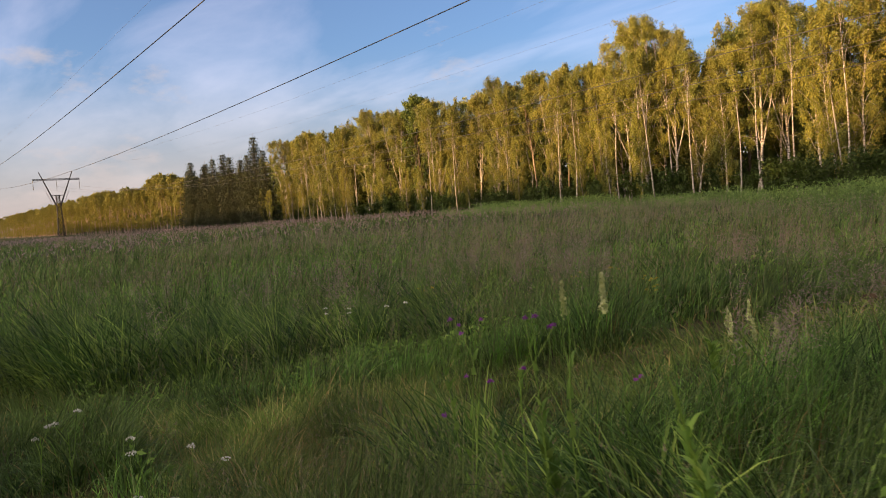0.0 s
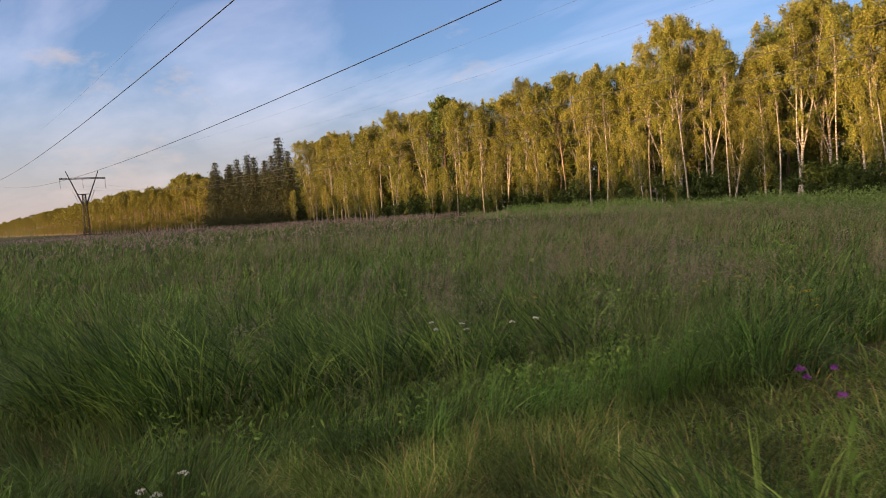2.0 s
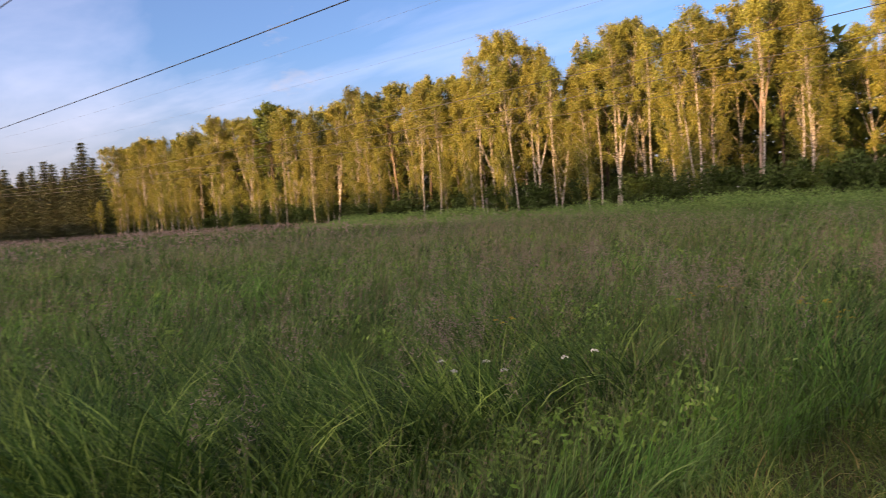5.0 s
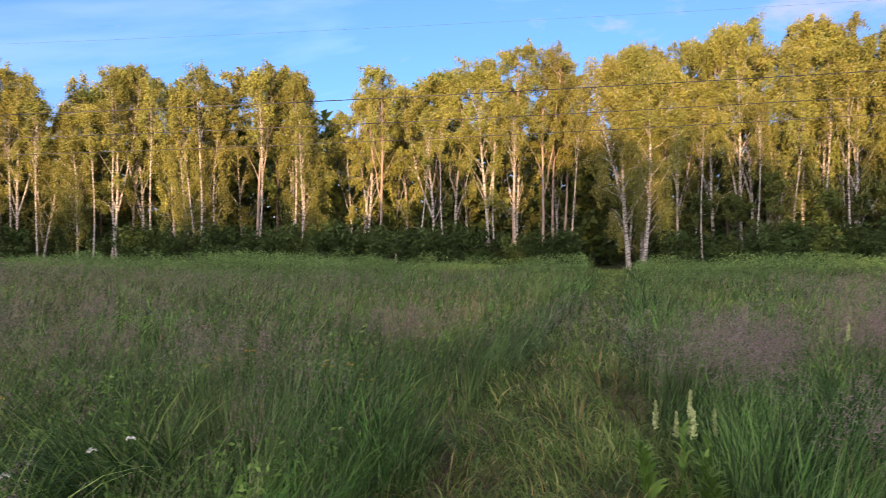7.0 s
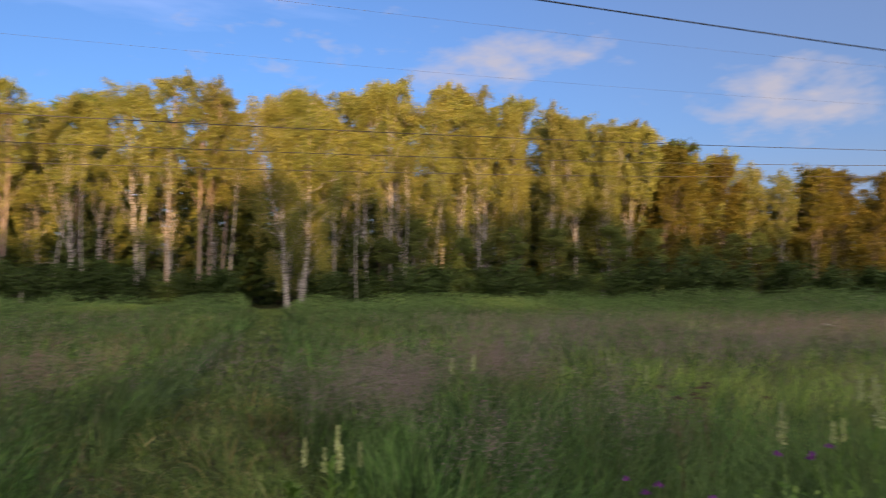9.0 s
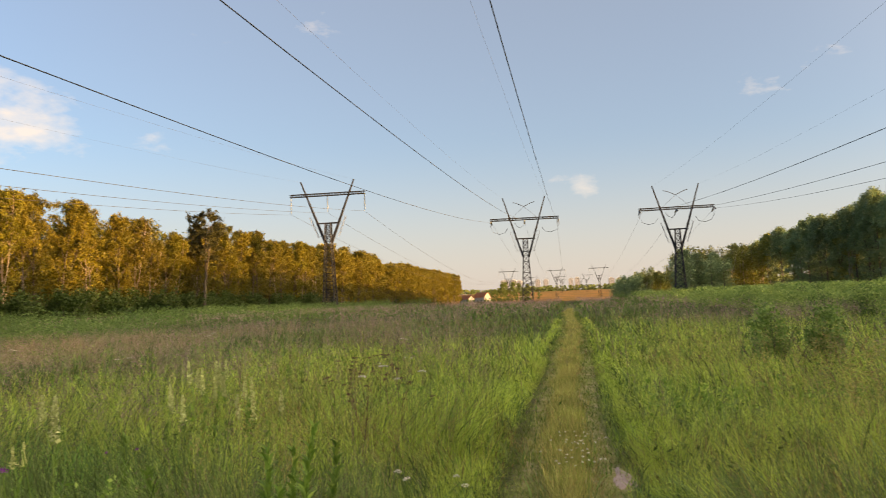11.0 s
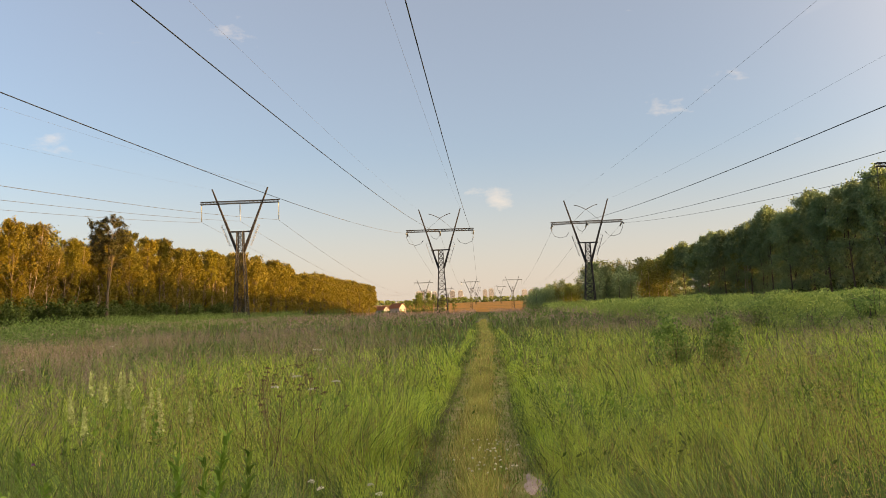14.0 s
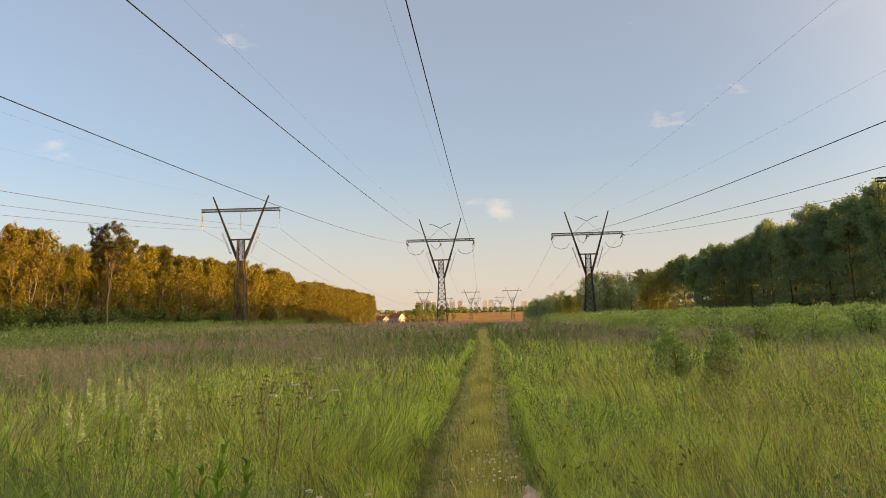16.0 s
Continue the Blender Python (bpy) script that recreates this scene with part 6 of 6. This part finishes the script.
tagged(new("leafy_herbs", leaf_mesh("leafy_herbs", herb_patches(60000, 3.2, 9, rng), 0.05, M_FORB, rng, -0.3, 0.4)), "leafy green herbs standing in patches through the grass", "herbs", kind="stuff")
tagged(new("leafy_herbs", leaf_mesh("leafy_herbs", herb_patches(60000, 9, 26, rng), 0.085, M_FORB, rng, -0.3, 0.4, True)), "leafy green herbs standing in patches through the grass", "herbs", kind="stuff")
stuff("verge_grass", [verge(12000, 0.0, 14, 0.008, rng), verge(2500, 14, 40, 0.02, rng)], M_BRIGHTENED, "short yellowing grass along the edges of the track", "grass")
def litter(n, rng):
    """Flattened brown grass on the worn edges of the footpath."""
    k = rng.randint(0, len(BARE), n)
    b = np.array(BARE)[k]
    a, r = rng.uniform(0, 6.28, n), np.sqrt(rng.rand(n))
    x, y = b[:, 0] + np.cos(a) * r * b[:, 2], b[:, 1] + np.sin(a) * r * b[:, 3]
    return blades(on(x, y) + [0, 0, 0.02], rng.uniform(0.03, 0.1, n), 0.008 * rng.uniform(0.6, 1.4, n), rng.uniform(1.5, 4.0, n), rng.uniform(0, 6.28, n), 2, rng)


stuff("tangled_straw", [flattened(15000, 1.0, 10, 0.1, 0.34, rng)], M_STRAW, "bleached straw trodden into the footpath", "grass")
stuff("withered_grass", [litter(5000, rng)], M_BROWN, "flattened brown grass on the footpath's worn edge", "grass")
stuff("crown_turf", [strip(11000, 0.5, 14, 0.0085, rng), strip(9000, 14, 70, 0.03, rng)], M_TRACK, "yellowing turf on the crown between the ruts", "turf")
stuff("track_turf", [turf(90000, (-11, 12, -1.2, 1.6), None, 0.006, 1, rng), turf(50000, (-8, 2, 1.6, 13), None, 0.006, 1, rng), turf(60000, (12, 60, -1.2, 1.6), None, 0.022, 1, rng), turf(30000, (-6, 8, 13, 60), None, 0.03, 1, rng)],
      M_TREAD, "short trodden turf on the track and footpath", "turf")
stuff("dry_grass", [straw(20000, near_box, None, 0.007, 3, rng), straw(20000, (0.5, 12, -6, 5), None, 0.006, 3, rng), straw(24000, mid_box, near_box, 0.017, 2, rng), straw(9000, wide_box, mid_box, 0.06, 1, rng)],
      M_STRAW, "dry straw-coloured stalks among the meadow grass", "grass")


def tussock(cx, cy, r, n, hh, rng):
    """One sedge tussock: long blades springing from a mound, combed over to one side."""
    n = int(n * 0.72)
    a, q = rng.uniform(0, 6.28, n), r * np.sqrt(rng.rand(n))
    x, y = cx + np.cos(a) * q, cy + np.sin(a) * q
    h = hh * rng.uniform(0.6, 1.2, n) * (1.15 - 0.45 * (q / r) ** 2)
    az = np.where(rng.rand(n) < 0.65, 3.6 + rng.normal(size=n) * 0.55, a)
    v, qd, t = blades(on(x, y) - [cx, cy, 0], h, 0.0125 * np.where(rng.rand(n) < 0.25, 1.5, 1.0) * rng.uniform(0.5, 1.3, n), rng.uniform(0.5, 1.75, n), az, 5, rng)
    t0 = thing("sedge_tussock", pose(cx, cy, 0), "blue-green sedge tussock drooping over to one side", "sedge", "sedge tussocks")
    child("leaves", mesh_np("leaves", v, [qd, t], M_SEDGE), t0)
    # last year's straw at its foot
    m = n // 6
    a, q = rng.uniform(0, 6.28, m), r * np.sqrt(rng.uniform(0.3, 1.2, m))
    x, y = cx + np.cos(a) * q, cy + np.sin(a) * q
    v, qd, t = blades(on(x, y) - [cx, cy, 0], rng.uniform(0.12, 0.4, m), 0.006 * rng.uniform(0.6, 1.4, m), rng.uniform(0.6, 2.2, m), a + rng.normal(size=m) * 0.8, 3, rng)
    child("dead_thatch", mesh_np("dead_thatch", v, [qd, t], M_STRAW), t0, "bleached dead leaves")


for q in TUSSOCKS:
    tussock(*q, rng)


def plumes(n, box, hole, rng, bits, size, stem_w, thr, tall=1.0, clumps=()):
    """Reed grass in flower: a thin stalk with a soft, brownish-mauve panicle."""
    x, y = scatter(n, *box, rng, hole)
    d1, d2 = paths(x, y)
    far = np.clip((np.hypot(x + 3, y - 1) - 6) / 16, 0, 1)
    den = vnoise(x, y, 5.5, 41) * 0.35 + vnoise(x, y, 1.9, 42) * 0.25 + vnoise(x, y, 15, 43) * 0.4
    k = (np.minimum(d1, d2) > 0.7) & ((y < scrub_edge(x) + 2) | (x > 36)) & (den > thr - 0.18 * far + np.where(x > 0, 0.07, 0))
    k &= (rng.rand(len(x)) < np.where((x < -3) & (y < 6.5), 0.25, 1.0))
    x, y = x[k], y[k]
    for cx, cy, r, m in clumps:
        x, y = np.append(x, cx + rng.normal(size=m // 2) * r * 0.7), np.append(y, cy + rng.normal(size=m // 2) * r * 0.7)
    n = len(x)
    h = (0.66 + 0.36 * rng.rand(n)) * tall
    az = WIND + rng.normal(size=n) * 0.7
    lean = rng.uniform(0.05, 0.35, n)
    P = on(x, y)
    stems = blades(P, h, np.full(n, stem_w), lean, az, 2, rng)
    # the plume's bits lie round the last third of the stalk
    s = 0.66 + 0.34 * rng.rand(n, bits)
    out, up = arc(h[:, None], lean[:, None], s)
    swell = 0.045 * np.sin(np.clip((s - 0.63) / 0.40, 0, 1) * np.pi) ** 0.7
    c = np.stack([P[:, 0:1] + np.cos(az)[:, None] * out, P[:, 1:2] + np.sin(az)[:, None] * out, P[:, 2:3] + up], -1)
    c = c + rng.normal(size=c.shape) * swell[..., None]
    c = c.reshape(-1, 3)
    m = len(c)
    a = rng.normal(size=(m, 3)); a[:, 2] += 0.8; a /= np.linalg.norm(a, axis=1)[:, None]
    b = np.cross(a, rng.normal(size=(m, 3))); b /= np.linalg.norm(b, axis=1)[:, None]
    L = size * rng.uniform(0.6, 1.4, (m, 1))
    V = np.stack([c - b * L * 0.11, c + b * L * 0.11, c + a * L], 1).reshape(-1, 3)
    return stems, (V, np.zeros((0, 4), int), np.arange(m * 3).reshape(m, 3))


CLUMPS = [(-2.3, 5.8, 0.4, 110), (-1.8, 6.7, 0.5, 130), (-0.3, 7.5, 0.5, 170), (-8.3, 7.0, 0.8, 80), (-6.2, 6.4, 0.5, 60), (-3.0, 8.2, 0.6, 60), (0.5, 9.5, 0.8, 80), (-5.2, 9.0, 0.7, 70), (-7.0, 3.6, 0.3, 30), (2.2, 4.2, 0.6, 50), (6.5, 5.0, 0.9, 80), (7.5, -5.0, 0.7, 50), (-2.2, 3.8, 0.3, 30), (-1.0, 4.3, 0.4, 40)]
pl = [plumes(4200, near_box, None, rng, 120, 0.019, 0.003, 0.64, 1.0, CLUMPS), plumes(22000, mid_box, near_box, rng, 24, 0.03, 0.006, 0.6), plumes(42000, wide_box, mid_box, rng, 3, 0.18, 0.0, 0.56)]
seed = plumes(10, (3, 4, -4, -3), None, rng, 46, 0.022, 0.003, 0.9, 1.05, [(3.6, -3.0, 0.5, 90), (2.4, -2.4, 0.4, 60), (-0.9, -1.7, 0.3, 50), (4.5, -2.2, 0.5, 70), (6.5, -4.0, 0.9, 110), (1.0, -2.6, 0.4, 60), (5.5, -1.4, 0.5, 70), (8.5, -2.0, 0.8, 90), (0.6, 2.0, 0.4, 50), (3.5, 3.2, 0.7, 80)])
stuff("seed_heads", list(seed), M_STRAW, "straw-coloured grass seed heads above the meadow", "grass")
pl.insert(1, plumes(4200, (2, 34, 2, 17), None, rng, 24, 0.031, 0.006, 0.6))
pl.insert(1, plumes(2000, (9, 32, -15, -2.5), None, rng, 24, 0.031, 0.006, 0.6))
stuff("plume_stalks", [p[0] for p in pl[:4]], M_CULM, "thin dry stalks carrying the grass plumes", "grass")
stuff("grass_plumes", [p[1] for p in pl], M_PLUME, "brownish-mauve flowering plumes of reed grass over the meadow", "grass")


# ---- flowers and herbs ----
def forb(name, x, y, h, label, category, group, head, mat, n_heads, head_size, rng, leaf_len=0.12, leaf_n=14, spread=0.12, bare=0.0, zbase=None):
    """A herb: branching stalk, leaves and flower heads as parts. head: 'flat', 'ball', 'spike' or None."""
    t = thing(name, pose(x, y, ground_at(x, y)), label, category, group)
    stems, tips = [], []
    main = bent((0, 0, -0.02), (rng.normal() * 0.05, rng.normal() * 0.05, 1), h * 0.92, 6, rng, 0.0, 0.05)
    stems.append((main, np.linspace(0.0045, 0.002, 7), 5))
    for k in range(n_heads):
        g = rng.randint(3, 6)
        d = np.array([rng.normal() * 0.5, rng.normal() * 0.5, 1.0])
        q = bent(main[g], d / np.linalg.norm(d), h * 0.92 * (1 - g / 6) * rng.uniform(0.8, 1.15) + spread * 0.5, 3, rng, 0.3, 0.1)
        stems.append((q, np.array([0.0025, 0.002, 0.0018, 0.0015]), 4))
        tips.append(q[-1])
    tips = tips or [main[-1]]
    V, F = tubes(stems)
    child("stalk", mesh_np("stalk", V, [F], M_FORB if mat is not M_BROWN else M_BROWN), t)
    if leaf_n:
        f = rng.uniform(bare, 0.9, leaf_n)
        i = (f * 6).astype(int)
        P = main[i] + (main[np.minimum(i + 1, 6)] - main[i]) * (f * 6 - i)[:, None]
        az = np.arange(leaf_n) * 2.4
        L = leaf_len * (1.15 - 0.6 * f)
        v, q, tr = blades(P, L * 0.75, L * 0.26, np.full(leaf_n, 1.1), az, 3, rng)
        child("foliage", mesh_np("foliage", v, [q, tr], M_FORB), t)
    if head:
        for tip in tips:
            if head == "flat":
                m = 26
                a, r = rng.uniform(0, 6.28, m), head_size * np.sqrt(rng.rand(m))
                c = tip + np.stack([np.cos(a) * r, np.sin(a) * r, 0.012 * (1 - (r / head_size) ** 2) + rng.rand(m) * 0.006], 1)
                me = leaf_mesh("flower_head", c, head_size * 0.42, mat, rng, 0.0, 0.9)
            elif head == "ball":
                m = 34
                d = rng.normal(size=(m, 3)); d[:, 2] = np.abs(d[:, 2]) * 1.2; d /= np.linalg.norm(d, axis=1)[:, None]
                me = leaf_mesh("flower_head", tip + d * head_size * rng.uniform(0.4, 1, (m, 1)), head_size * 0.9, mat, rng, -0.6, 0.3)
            else:
                m = 130
                s = rng.rand(m, 1)
                c = tip + np.array([[0, 0, 1]]) * (s - 0.35) * head_size * 3 + rng.normal(size=(m, 3)) * head_size * 0.17 * (1.15 - s)
                me = leaf_mesh("flower_head", c, head_size * 0.46, mat, rng, -0.3, 0.6)
            child("flower_head", me, t)
    return t


rng = R_(303)
YARROW = ("yarrow", "white flat-topped yarrow flowering in the grass", "wildflower", "white wildflowers")
for x, y, h in ((-4.5, 0.62, 0.5), (-4.75, 0.5, 0.42), (-3.52, 0.82, 0.52), (-3.4, 0.95, 0.48), (-3.0, 0.6, 0.45), (0.45, 1.03, 0.52), (0.3, 1.1, 0.56), (8.1, 2.9, 0.62), (-6.3, 3.4, 0.6), (-6.6, 3.2, 0.58), (-5.9, 3.7, 0.6), (6.5, 3.0, 0.66), (13.0, 4.0, 0.7), (17, 11, 0.8), (12, 13.5, 0.8), (9.5, 9.0, 0.75), (3.85, 2.15, 0.86), (4.1, 1.75, 0.84)):
    forb(*YARROW[:1], x, y, h, *YARROW[1:], "flat", M_WHITE, 2, 0.024 if h < 0.7 else 0.05, rng, 0.07, 8)
for k in range(42):
    forb("clover", 2.2 + rng.rand() * 1.6, 0.14 + rng.normal() * 0.12, rng.uniform(0.09, 0.14), "small white clover in the middle of the track", "wildflower", "white clovers", "ball", M_WHITE, 1, 0.013, rng, 0.05, 8)
THISTLE = ("thistle", "purple thistle with round flower heads above the grass", "wildflower", "purple thistles")
for x, y, h in ((-2.43, 1.8, 1.05), (-2.5, 1.86, 1.02), (-2.05, 1.8, 1.08), (-1.98, 1.84, 1.1), (-2.07, 1.8, 0.88), (-2.25, 1.7, 0.85), (-2.2, 2.6, 0.72), (0.6, 3.1, 0.62)):
    forb(*THISTLE[:1], x, y, h, *THISTLE[1:], "ball", M_PURPLE, 2, 0.014, rng, 0.12, 12)
for x, y, h in ((-2.9, 4.62, 0.58), (-2.75, 4.75, 0.5)):
    forb("meadowsweet", x, y, h, "cream frothy meadowsweet above dark leaves", "wildflower", "cream wildflowers", "spike", M_CREAM, 3, 0.05, rng, 0.16, 22)
for x, y, h in ((-1.78, 1.82, 1.2), (1.15, 2.9, 0.88), (1.35, 2.55, 0.82), (1.6, 2.75, 0.92), (0.4, 3.6, 0.9), (-0.6, 4.9, 1.0), (-1.3, 5.9, 0.95), (1.9, 3.6, 0.85), (-0.2, 3.4, 0.7), (2.2, 3.5, 0.98), (2.32, 3.38, 0.9), (2.42, 3.55, 0.86), (3.0, 3.55, 0.98)):
    forb("dock", x, y, h, "pale yellow-green seeding dock standing above the grass", "herb", "seeding docks", "spike", M_CREAM, 3 if x > 2 else 2, 0.06 if x > 0 else 0.042, rng, 0.14, 12, 0.1)
for x, y, h in ((2.5, 2.3, 0.86), (2.8, 2.1, 0.9), (2.2, 2.0, 0.8), (2.6, 1.7, 0.78), (3.1, 1.9, 0.84), (3.4, 2.3, 0.9), (4.1, 2.3, 0.92), (3.8, 2.5, 0.88), (4.6, 2.2, 0.9), (-1.3, 3.3, 1.0), (-0.9, 3.6, 0.95)):
    forb("withered_umbel", x, y, h, "withered brown umbel plant on stiff stalks", "herb", "withered umbels", "flat", M_BROWN, 4, 0.03, rng, 0.1, 3, 0.2)
for x, y, h in ((-5.3, 6.7, 0.45), (-5.5, 6.9, 0.42), (-6.3, 7.3, 0.5), (-6.5, 6.9, 0.48), (-5.1, 6.5, 0.4), (3.2, -2.0, 0.3), (-7.5, 5.2, 0.5)):
    forb("ragwort", x, y, h, "small yellow-flowered herb in the grass", "wildflower", "yellow wildflowers", "flat", M_YELLOW, 4, 0.022, rng, 0.08, 12)
for x, y, h in ((-2.0, 1.95, 0.7), (1.2, 3.6, 0.7), (0.2, 2.7, 0.65), (2.9, 3.3, 0.7), (-3.1, 4.6, 0.42), (-2.8, 4.4, 0.4)):
    forb("willowherb", x, y, h, "bright green leafy willowherb not yet in flower", "herb", "leafy willowherbs", None, M_FORB, 0, 0.02, rng, 0.20, 60)

for x, y, h in ((-0.8, 1.4, 1.26), (-0.7, 1.32, 1.08), (-0.95, 1.5, 1.16), (-1.05, 1.42, 0.92), (-0.6, 1.52, 1.0)):
    forb("willowherb", x, y, h, "bright green leafy willowherb not yet in flower", "herb", "leafy willowherbs", None, M_FORB, 0, 0.02, rng, 0.13, 110)


def bare_patch():
    """A trodden patch of pinkish soil in the right rut."""
    n = 26
    a = np.linspace(0, 2 * np.pi, n, endpoint=False)
    r = 1 + 0.22 * np.sin(a * 3 + 1) + 0.12 * np.sin(a * 5)
    V = [(2.35, -0.23, 0)]
    for k in (0.55, 1.0):
        V += [(2.35 + math.cos(q) * 0.44 * w * k, -0.24 + math.sin(q) * 0.115 * w * k, 0) for q, w in zip(a, r)]
    V = np.array(V)
    V[:, 2] = height(V[:, 0], V[:, 1]) + 0.014
    V[1 + n:, 2] -= 0.03
    tri = np.array([(0, 1 + k, 1 + (k + 1) % n) for k in range(n)])
    quad = np.array([(1 + k, 1 + n + k, 1 + n + (k + 1) % n, 1 + (k + 1) % n) for k in range(n)])
    tagged(new("bare_soil", mesh_np("bare_soil", V, [tri, quad], M_SOIL, True)), "pinkish bare soil worn open in the track", "soil", kind="structure")


bare_patch()
